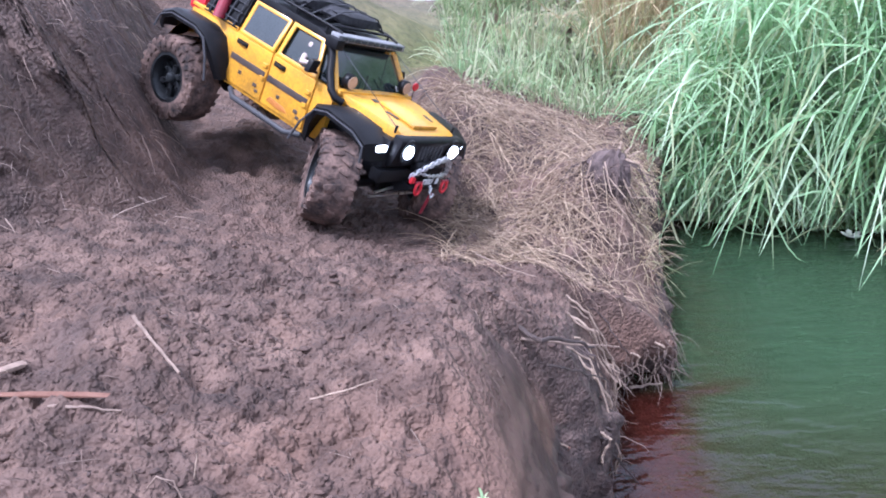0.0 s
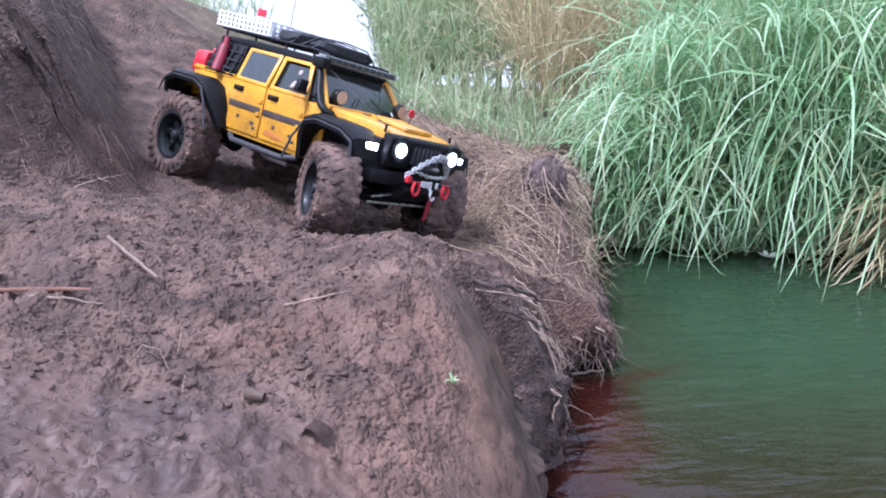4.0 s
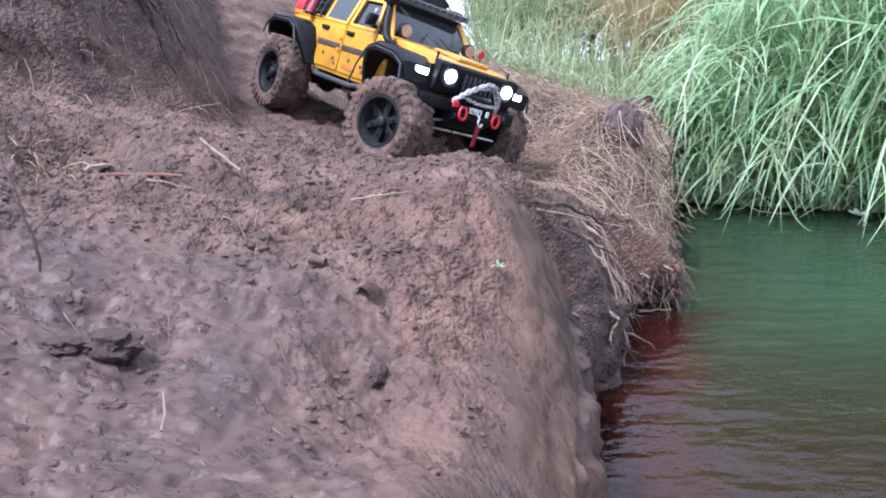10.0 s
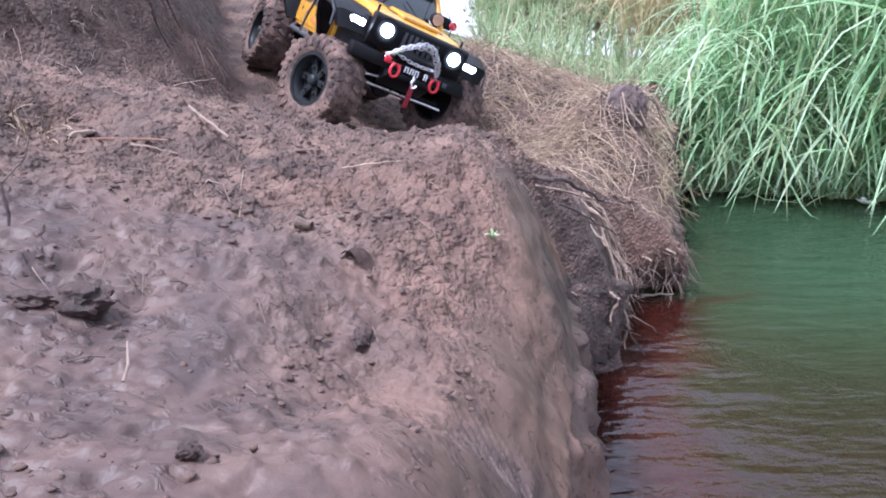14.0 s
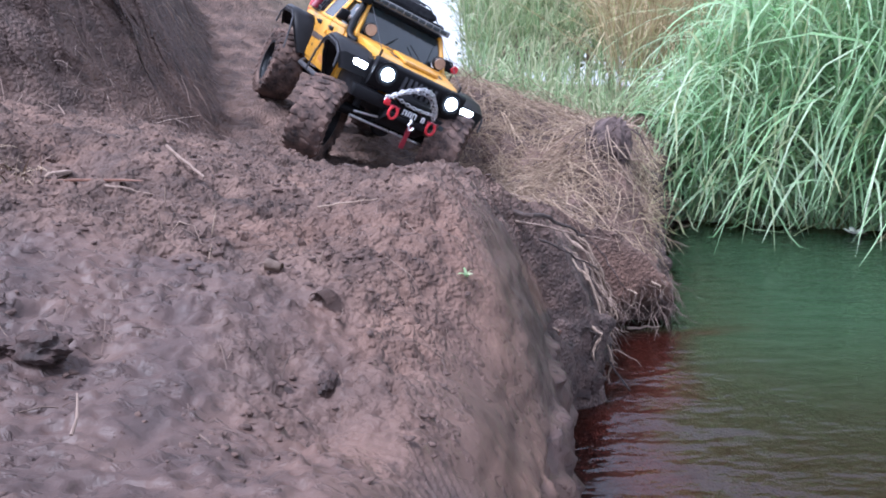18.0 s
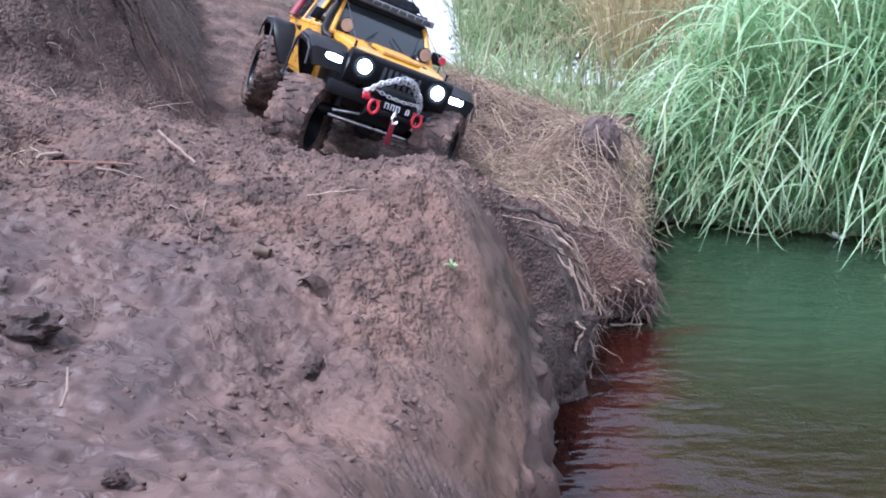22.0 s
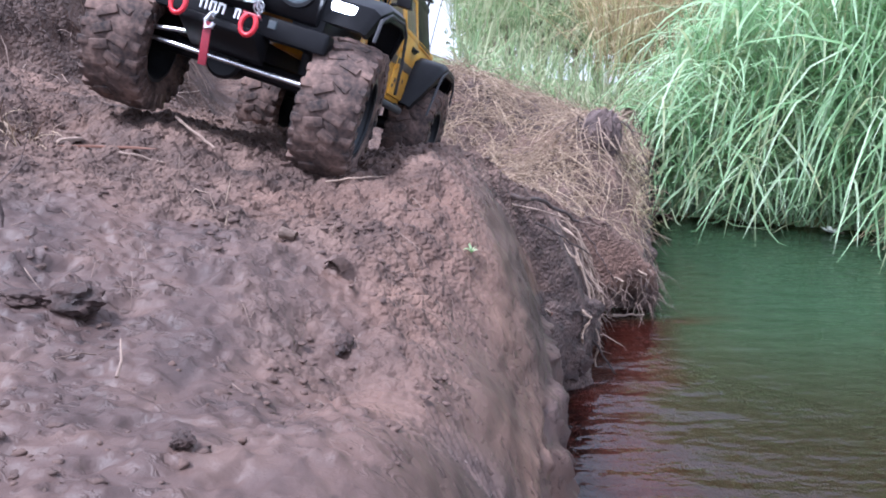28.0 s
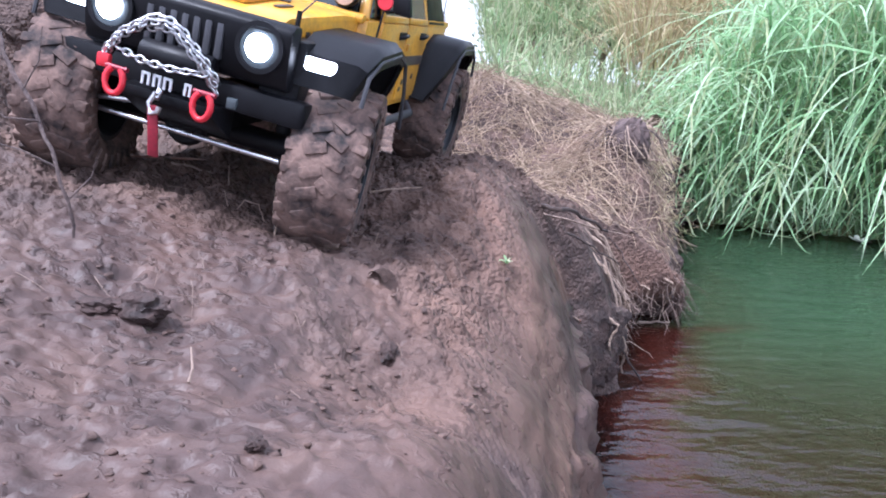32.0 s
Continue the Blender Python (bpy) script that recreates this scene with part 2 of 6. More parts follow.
def water_material():
    """Murky stream water: clear near the top, clouded green-brown, with small ripples and a real shine. Mirrored reeds
    and bank are partly painted into its colours.
    """
    m = bpy.data.materials.new("stream_water")
    m.use_nodes = True
    n, link = m.node_tree.nodes, m.node_tree.links.new
    n.remove(n["Principled BSDF"])
    coord = n.new("ShaderNodeTexCoord")
    mp = n.new("ShaderNodeMapping")
    mp.inputs["Scale"].default_value = (1.0, 2.6, 1.0)
    mp.inputs["Rotation"].default_value = (0, 0, radians(-18))
    link(coord.outputs["Object"], mp.inputs["Vector"])
    wave = n.new("ShaderNodeTexNoise")
    wave.inputs["Scale"].default_value, wave.inputs["Detail"].default_value = 11, 3
    link(mp.outputs[0], wave.inputs["Vector"])
    bn = n.new("ShaderNodeBump")
    bn.inputs["Strength"].default_value, bn.inputs["Distance"].default_value = 0.7, 0.009
    fine = n.new("ShaderNodeTexNoise")
    fine.inputs["Scale"].default_value, fine.inputs["Detail"].default_value = 34, 2
    link(mp.outputs[0], fine.inputs["Vector"])
    both = n.new("ShaderNodeMath")
    both.operation = "MULTIPLY_ADD"
    both.inputs[1].default_value = 0.12
    link(fine.outputs["Fac"], both.inputs[0])
    link(wave.outputs["Fac"], both.inputs[2])
    link(both.outputs[0], bn.inputs["Height"])
    clear = n.new("ShaderNodeBsdfTransparent")
    clear.inputs["Color"].default_value = (0.85, 0.58, 0.46, 1)
    mud = n.new("ShaderNodeBsdfDiffuse")
    # far green and dark near brown put the reeds' reflection into the murk's colour
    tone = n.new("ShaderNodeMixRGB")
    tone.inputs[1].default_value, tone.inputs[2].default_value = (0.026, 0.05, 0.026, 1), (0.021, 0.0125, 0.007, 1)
    # red bed colour, painted dark where the bank's reflection lies on the water
    ruddy = n.new("ShaderNodeMixRGB")
    ruddy.inputs[2].default_value = (0.03, 0.0075, 0.0052, 1)
    link(tone.outputs[0], ruddy.inputs[1])
    link(ruddy.outputs[0], mud.inputs["Color"])
    cloud = n.new("ShaderNodeMixShader")
    attr = n.new("ShaderNodeVertexColor")
    attr.layer_name = "murk_reflect"
    parts = n.new("ShaderNodeSeparateColor")
    link(attr.outputs["Color"], parts.inputs[0])
    link(parts.outputs[0], cloud.inputs[0])
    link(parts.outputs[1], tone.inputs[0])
    link(parts.outputs[2], ruddy.inputs[0])
    link(clear.outputs[0], cloud.inputs[1])
    link(mud.outputs[0], cloud.inputs[2])
    shine = n.new("ShaderNodeBsdfGlossy")
    shine.inputs["Roughness"].default_value = 0.05
    link(bn.outputs[0], shine.inputs["Normal"])
    fres = n.new("ShaderNodeFresnel")
    fres.inputs["IOR"].default_value = 1.48
    link(bn.outputs[0], fres.inputs["Normal"])
    top = n.new("ShaderNodeMixShader")
    link(fres.outputs[0], top.inputs[0])
    link(cloud.outputs[0], top.inputs[1])
    link(shine.outputs[0], top.inputs[2])
    link(top.outputs[0], n["Material Output"].inputs["Surface"])
    return m


MUD = ground_material()
WATER = water_material()
YELLOW = material("yellow_paint", (0.76, 0.37, 0.018), 0.36, spread=(0.38, 0.19, 0.03), scale=14, fine=260, bump=0.05, coat=0.3)
BLACK = material("black_plastic", (0.01, 0.01, 0.012), 0.42, spread=(0.006, 0.006, 0.007), scale=60, fine=700, bump=0.15, depth=0.0006)
TRIM = material("grey_plastic", (0.06, 0.06, 0.066), 0.5, spread=(0.045, 0.045, 0.05), scale=60, bump=0.1)
RUBBER = material("muddy_rubber", (0.17, 0.113, 0.093), 0.85, spread=(0.028, 0.025, 0.025), third=(0.095, 0.065, 0.056), scale=46, fine=240, bump=0.8, depth=0.003)
SIDEWALL = material("dusty_sidewall", (0.12, 0.088, 0.075), 0.8, spread=(0.02, 0.02, 0.021), scale=45, fine=260, bump=0.4, depth=0.0012)
RIM = material("black_rim_metal", (0.03, 0.033, 0.036), 0.35, metal=0.3, spread=(0.02, 0.02, 0.022), scale=70, bump=0.1)
STEEL = material("bright_steel", (0.7, 0.7, 0.72), 0.3, metal=1.0, spread=(0.45, 0.45, 0.46), scale=120, bump=0.05)
RED = material("red_plastic", (0.6, 0.02, 0.035), 0.4, spread=(0.4, 0.012, 0.02), scale=50, bump=0.05)
DARKRED = material("dark_red_plastic", (0.26, 0.014, 0.03), 0.45, spread=(0.13, 0.01, 0.02), scale=50, bump=0.1)
GLASS = material("tinted_glass", (0.02, 0.028, 0.03), 0.08, spread=(0.012, 0.016, 0.018), scale=8, bump=0.0, coat=0.5)
SKYGLASS = material("dusty_glass", (0.05, 0.06, 0.066), 0.12, spread=(0.025, 0.032, 0.036), scale=10, bump=0.0)
LAMP = material("lamp_glow", (0.95, 0.98, 1.0), 0.2, emit=9.0, spread=(0.85, 0.92, 1.0), bump=0)
LENS = material("amber_clear_lens", (0.42, 0.3, 0.22), 0.25, spread=(0.3, 0.2, 0.15), bump=0.1)
STRIPE = material("brown_black_decal", (0.07, 0.05, 0.042), 0.5, spread=(0.035, 0.028, 0.026), bump=0.05)
LOGO = material("rusty_decal", (0.4, 0.15, 0.03), 0.5, spread=(0.3, 0.1, 0.02), bump=0.0)
AWNING = material("dusty_grey_aluminium", (0.2, 0.2, 0.21), 0.5, spread=(0.12, 0.12, 0.125), scale=60, bump=0.1)
WHITE = material("white_plastic", (0.75, 0.76, 0.78), 0.45, spread=(0.6, 0.6, 0.62), bump=0.05)
CANVAS = material("black_canvas", (0.05, 0.05, 0.055), 0.9, spread=(0.025, 0.025, 0.028), scale=120, bump=0.5)
FIGURE = material("grey_figure", (0.4, 0.33, 0.3), 0.6, spread=(0.3, 0.24, 0.22), bump=0.1)
BARK = material("grey_brown_stick", (0.34, 0.25, 0.19), 0.8, spread=(0.2, 0.14, 0.105), scale=120, bump=0.5)
PALE = material("bleached_stick", (0.24, 0.172, 0.135), 0.75, spread=(0.15, 0.103, 0.08), scale=120, bump=0.4)
BARKSTRIP = material("rusty_bark", (0.17, 0.085, 0.058), 0.8, spread=(0.12, 0.05, 0.032), scale=90, bump=0.5)
DARKWOOD = material("wet_dark_root", (0.06, 0.042, 0.036), 0.7, spread=(0.03, 0.02, 0.018), scale=90, bump=0.5)
CLOD = material("dark_wet_clod", (0.05, 0.027, 0.022), 0.8, spread=(0.017, 0.0095, 0.008), scale=90, bump=0.9, depth=0.003)
MUDDY = material("loose_mud_crumb", (0.105, 0.064, 0.051), 0.9, spread=(0.05, 0.03, 0.025), scale=60, bump=0.8, depth=0.002)
STUMP = material("old_stump_wood", (0.11, 0.078, 0.07), 0.9, spread=(0.045, 0.031, 0.03), scale=70, bump=0.9, depth=0.004)
PETAL = material("white_petal", (0.8, 0.8, 0.76), 0.5, spread=(0.7, 0.68, 0.6), bump=0.05)
REED = strand_material("reed_leaf", ((0.25, 0.44, 0.21), (0.43, 0.61, 0.37), (0.34, 0.54, 0.28), (0.62, 0.73, 0.52), (0.14, 0.28, 0.12), (0.5, 0.52, 0.31), (0.18, 0.35, 0.17)), 0.5, 0.5)
GRASS = strand_material("hill_grass", ((0.2, 0.32, 0.15), (0.34, 0.43, 0.23), (0.48, 0.47, 0.32), (0.28, 0.4, 0.2)), 0.6, 0.42)
STRAW = strand_material("dead_straw", ((0.2, 0.13, 0.095), (0.34, 0.25, 0.165), (0.13, 0.088, 0.07), (0.28, 0.2, 0.14), (0.42, 0.32, 0.22)), 0.8)
ROOTS = strand_material("bank_roots", ((0.11, 0.074, 0.06), (0.17, 0.118, 0.096), (0.07, 0.046, 0.038), (0.24, 0.175, 0.14)), 0.9)
BANKGRASS = strand_material("bank_rootlets", ((0.17, 0.122, 0.103), (0.25, 0.185, 0.155), (0.12, 0.085, 0.072)), 0.9)
BANKROOT = strand_material("pale_root", ((0.3, 0.22, 0.18), (0.22, 0.155, 0.125), (0.38, 0.29, 0.24)), 0.9)
DRYREED = strand_material("dry_reed", ((0.5, 0.4, 0.24), (0.38, 0.29, 0.17), (0.6, 0.5, 0.33), (0.42, 0.42, 0.2)), 0.7, 0.35)
LEAF = strand_material("tree_leaf", ((0.15, 0.19, 0.1), (0.25, 0.3, 0.17), (0.4, 0.43, 0.28)), 0.6, 0.45)

for m in (BLACK, RIM, TRIM, RUBBER, SIDEWALL, CANVAS):
    m.node_tree.nodes["Principled BSDF"].inputs["Specular IOR Level"].default_value = 0.16


# ---- shapes ----
def part(name, bm, m, parent=None, label="", smooth=True):
    """Links a bmesh as one mesh object under a thing or a part."""
    me = bpy.data.meshes.new(name)
    bm.normal_update()
    bm.to_mesh(me)
    bm.free()
    me.materials.append(m)
    if smooth:
        me.shade_smooth()
        me.set_sharp_from_angle(angle=radians(48))
    ob = new(name, me)
    ob.parent = parent
    if label:
        ob["label"] = label
    return ob


def shared(name, me, parent, m=None):
    ob = new(name, me)
    ob.parent = parent
    if m is not None:
        ob.matrix_basis = m
    return ob


def bevelled(bm, width, segments=2):
    if width:
        edges = [e for e in bm.edges if len(e.link_faces) == 2 and e.calc_face_angle(0) > 0.5]
        bmesh.ops.bevel(bm, geom=edges, offset=width, segments=segments, profile=0.6, affect="EDGES", clamp_overlap=True)
    return bm


def slab(x0, x1, y0, y1, z0, z1, bevel=0.002, m=None, bm=None):
    """A block with rounded edges; into bm where given."""
    own = bmesh.new()
    t = Matrix.Translation(((x0 + x1) / 2, (y0 + y1) / 2, (z0 + z1) / 2)) @ Matrix.Diagonal((abs(x1 - x0), abs(y1 - y0), abs(z1 - z0), 1))
    bmesh.ops.create_cube(own, size=1, matrix=t)
    bevelled(own, bevel)
    if m is not None:
        own.transform(m)
    return join(bm, own) if bm else own


def join(bm, other):
    me = bpy.data.meshes.new("scratch")
    other.to_mesh(me)
    other.free()
    bm.from_mesh(me)
    bpy.data.meshes.remove(me)
    return bm


def prism(points, x0, x1, bevel=0.002, taper=0.0, top=None):
    """A side outline of (y, z) points drawn out from x0 to x1; taper narrows it above the height top."""
    bm = bmesh.new()
    n = len(points)

    def at(x, y, z):
        if taper and top is not None and z > top:
            x -= math.copysign(taper * (z - top), x)
        return bm.verts.new((x, y, z))

    a = [at(x0, y, z) for y, z in points]
    b = [at(x1, y, z) for y, z in points]
    bm.faces.new(a)
    bm.faces.new(list(reversed(b)))
    for i in range(n):
        bm.faces.new((a[i], b[i], b[(i + 1) % n], a[(i + 1) % n]))
    bmesh.ops.recalc_face_normals(bm, faces=bm.faces[:])
    return bevelled(bm, bevel)


def rod(path, radius, sides=8, bm=None, taper=1.0, closed=False):
    """A round bar along a path of points; taper is the end's share of the radius."""
    bm = bm or bmesh.new()
    p = [Vector(q) for q in path]
    rings = []
    n = len(p)
    up = Vector((0.31, 0.2, 0.93))
    for i, q in enumerate(p):
        d = (p[(i + 1) % n] - p[i - 1]) if closed else (p[min(i + 1, n - 1)] - p[max(i - 1, 0)])
        d.normalize()
        s = d.cross(up)
        s = s.normalized() if s.length > 1e-4 else d.orthogonal().normalized()
        u = s.cross(d).normalized()
        r = radius * (1 + (taper - 1) * i / max(n - 1, 1))
        rings.append([bm.verts.new(q + s * (r * math.cos(2 * math.pi * k / sides)) + u * (r * math.sin(2 * math.pi * k / sides))) for k in range(sides)])
    for i in range(n if closed else n - 1):
        a, b = rings[i], rings[(i + 1) % n]
        for k in range(sides):
            bm.faces.new((a[k], a[(k + 1) % sides], b[(k + 1) % sides], b[k]))
    if not closed:
        bm.faces.new(list(reversed(rings[0])))
        bm.faces.new(rings[-1])
    return bm


def drum(x, y, z, radius, depth, axis="x", sides=24, radius2=None, bevel=0.001, bm=None):
    own = bmesh.new()
    turn = {"x": pose(0, 0, 0, 0, 90), "y": pose(0, 0, 0, 90), "z": Matrix()}[axis]
    bmesh.ops.create_cone(own, cap_ends=True, segments=sides, radius1=radius, radius2=radius if radius2 is None else radius2, depth=depth, matrix=Matrix.Translation((x, y, z)) @ turn)
    bevelled(own, bevel, 1)
    return join(bm, own) if bm else own


def lathe(profile, sides=48, bm=None):
    """Turns a profile of (x, radius) round the x axis."""
    bm = bm or bmesh.new()
    rings = [[bm.verts.new((x, r * math.cos(2 * math.pi * k / sides), r * math.sin(2 * math.pi * k / sides))) for k in range(sides)] for x, r in profile]
    for a, b in zip(rings, rings[1:]):
        for k in range(sides):
            bm.faces.new((a[k], a[(k + 1) % sides], b[(k + 1) % sides], b[k]))
    bmesh.ops.recalc_face_normals(bm, faces=bm.faces[:])
    return bm


def smooth(a, b, v):
    k = np.clip((v - a) / (b - a), 0, 1)
    return k * k * (3 - 2 * k)


# ---- the bank, the stream bed and the water ----
EDGE_Y = (-3.0, 0.2, 0.45, 0.56, 0.64, 0.72, 0.785, 0.815, 0.88, 0.95, 1.012, 1.04, 1.2, 1.4, 1.7, 2.2, 4.0, 40.0)
EDGE_X = (0.01, 0.046, 0.084, 0.110, 0.114, 0.124, 0.142, 0.192, 0.203, 0.22, 0.242, 0.332, 0.37, 0.40, 0.52, 0.9, 2.5, 30.0)


def edge(y):
    """Where the near bank meets the water."""
    return np.interp(y, EDGE_Y, EDGE_X)


def shore(x):
    """Where the far bank meets the water."""
    return 1.70 - 0.36 * (x - 0.55)


def bump(x, y, cx, cy, sx, sy):
    return np.exp(-(((x - cx) / sx) ** 2) - ((y - cy) / sy) ** 2)


def land(x, y):
    """The near bank's top without its crumbs."""
    z = 0.262 - 0.25 * (np.clip(x, -0.5, 0.6) + 0.07)
    z = z + 0.06 * bump(x, y, 0.045, 0.68, 0.1, 0.2) - 0.042 * smooth(0.82, 1.1, y)
    z = z - 0.032 * bump(x, y, -0.03, 0.37, 0.055, 0.1) + 0.016 * bump(x, y, -0.22, 0.68, 0.1, 0.09)
    z = z - 0.012 * bump(x, y, -0.2, 0.33, 0.1, 0.14) - 0.024 * bump(x, y, -0.3, 0.62, 0.06, 0.08) + 0.008 * bump(x, y, -0.09, 0.22, 0.08, 0.08)
    # the trodden hollows and swellings of the near slope
    z = z - 0.017 * bump(x, y, -0.135, 0.28, 0.1, 0.1) + 0.02 * bump(x, y, 0.004, 0.25, 0.05, 0.06) - 0.023 * bump(x, y, 0.03, 0.485, 0.055, 0.06)
    z = z - 0.01 * bump(x, y, -0.06, 0.58, 0.07, 0.05) + 0.011 * bump(x, y, 0.07, 0.41, 0.03, 0.05) - 0.018 * bump(x, y, 0.13, 0.88, 0.06, 0.07)
    z = z + 0.02 * bump(x, y, 0.16, 1.05, 0.05, 0.05) - 0.02 * bump(x, y, 0.28, 1.12, 0.06, 0.06)
    # the steep grown-over bank beside the track
    front = (y - (0.98 + 0.9 * (x + 0.25))) / 1.35
    side = (-0.25 - 0.3 * (y - 1.0) - x) / 1.04
    inner = np.minimum(front, side) - 0.05 * np.exp(-((front - side) / 0.1) ** 2)
    z = z + 0.26 * smooth(-0.01, 0.13, inner) + 0.05 * smooth(0.1, 0.5, inner)
    # the track climbs away behind, the small mound by the eye
    z = z + 0.36 * smooth(1.3, 2.7, y) * smooth(0.1, -0.5, x) + 0.1 * smooth(1.45, 2.3, y) * smooth(-0.3, 0.4, x)
    z = z + 0.10 * bump(x, y, -0.43, 0.53, 0.07, 0.14) + 0.034 * bump(x, y, -0.28, 1.42, 0.08, 0.09)
    # the straw-covered hump along the water
    z = z + 0.115 * np.exp(-(((x - edge(y) + 0.09) / 0.1) ** 2)) * smooth(1.08, 1.3, y)
    ridge = smooth(1.27, 1.5, y) * smooth(-0.03, 0.08, x) * smooth(2.5, 1.9, y)
    z = z + ridge * np.clip(0.345 - 0.33 * np.clip(x, 0, 0.45) - z, 0, 0.2)
    z = np.where(y > 2.2, np.minimum(z, 0.37 + 0.22 * smooth(0.0, -0.5, x)), z)
    return z - 0.07 * np.clip(y - 2.8, 0, 80)


def bank(x, y):
    """The bank's top with its rounded shoulder down to the lip."""
    d = x - edge(y)
    wide = 0.13 - 0.055 * smooth(0.76, 0.84, y) - 0.03 * smooth(0.52, 0.36, y)
    drop = (0.115 - 0.02 * smooth(0.76, 0.86, y) - 0.055 * smooth(1.0, 1.05, y)) * np.clip(1 + d / wide, 0, 1) ** 2.2
    return land(x, y) - drop * (1 - smooth(1.5, 2.2, y))


def gouge(x, y):
    return float(bump(x, y, 0.042, 0.328, 0.03, 0.022))


def crumbs(x, y):
    """Clods, prints and grain of the trodden mud."""
    p = Vector((x, y * 0.85, 0.0))
    p += 0.006 * Vector((noise.noise(p * 60), noise.noise(p * 60 + Vector((9, 0, 0))), 0))
    rough = min(max(0.45 + 1.5 * noise.noise(p * 10 + Vector((3.1, 0, 0))), 0), 1)
    calm = min(max((0.52 - y - 1.25 * max(x + 0.13, 0)) * 10 + 1.5 * noise.noise(p * 9) + 0.7 * noise.noise(p * 26), 0), 1)
    calm = max(calm, 0.8 * (y < 0.75) * min(max(3.5 * noise.noise(p * 8 + Vector((0, 5, 0))) - 0.7, 0), 1))
    if y < 0.76:
        calm = max(calm, 0.97 * float(smooth(-0.085, -0.04, x - edge(y))))
    k = 0.0075 * noise.noise(p * 17) * (1 - 0.55 * calm) + 0.006 * noise.noise(p * 46) * (1 - 0.8 * calm)
    d = noise.voronoi(p * 80)[0][0]
    k += (0.0036 * rough * (1 - calm) + 0.0003) * (0.7 - d * d * 1.6)
    d = noise.voronoi(p * 150 + Vector((2, 7, 0)))[0][0]
    k += (0.0038 * max(rough, 0.35) * (1 - 0.92 * calm) + 0.0002) * (0.6 - d * d * 1.6)
    k += 0.004 * noise.noise(p * 150) * (1 - 0.85 * calm)
    # thin crusts and hoof-like nicks with sharp rims
    lift = noise.noise(Vector((x * 52, y * 88, 4.2))) + 0.5 * noise.noise(Vector((x * 120, y * 170, 6.2)))
    k += 0.0036 * min(max((lift - 0.12) * 7, 0), 1) * (1 - 0.55 * calm)
    bits = noise.noise(Vector((x * 95, y * 150, 2.2))) + 0.6 * noise.noise(Vector((x * 230, y * 330, 5.2)))
    k += calm * 0.0026 * min(max((bits - 0.22) * 4, 0), 1) * min(max(noise.noise(Vector((x * 16, y * 20, 1.1))) * 2.2 + 0.4, 0), 1)
    cut = noise.noise(Vector((x * 85, y * 140, 9.4)))
    k -= 0.004 * min(max((cut - 0.3) * 8, 0), 1) * (1 - 0.35 * calm)
    # scattered soft lumps on the wet part, hollows between the clods
    k += calm * (0.006 * max(noise.noise(Vector((x * 75, y * 62, 3.3))) - 0.3, 0) + 0.007 * max(noise.noise(Vector((x * 150, y * 120, 1.3))) - 0.27, 0) - 0.006 * max(noise.noise(Vector((x * 44, y * 40, 8.1))) - 0.2, 0))
    k -= 0.024 * max(noise.noise(Vector((x * 40, y * 30, 7.7))) - 0.24, 0) * (1 - 0.7 * calm)
    return k, calm


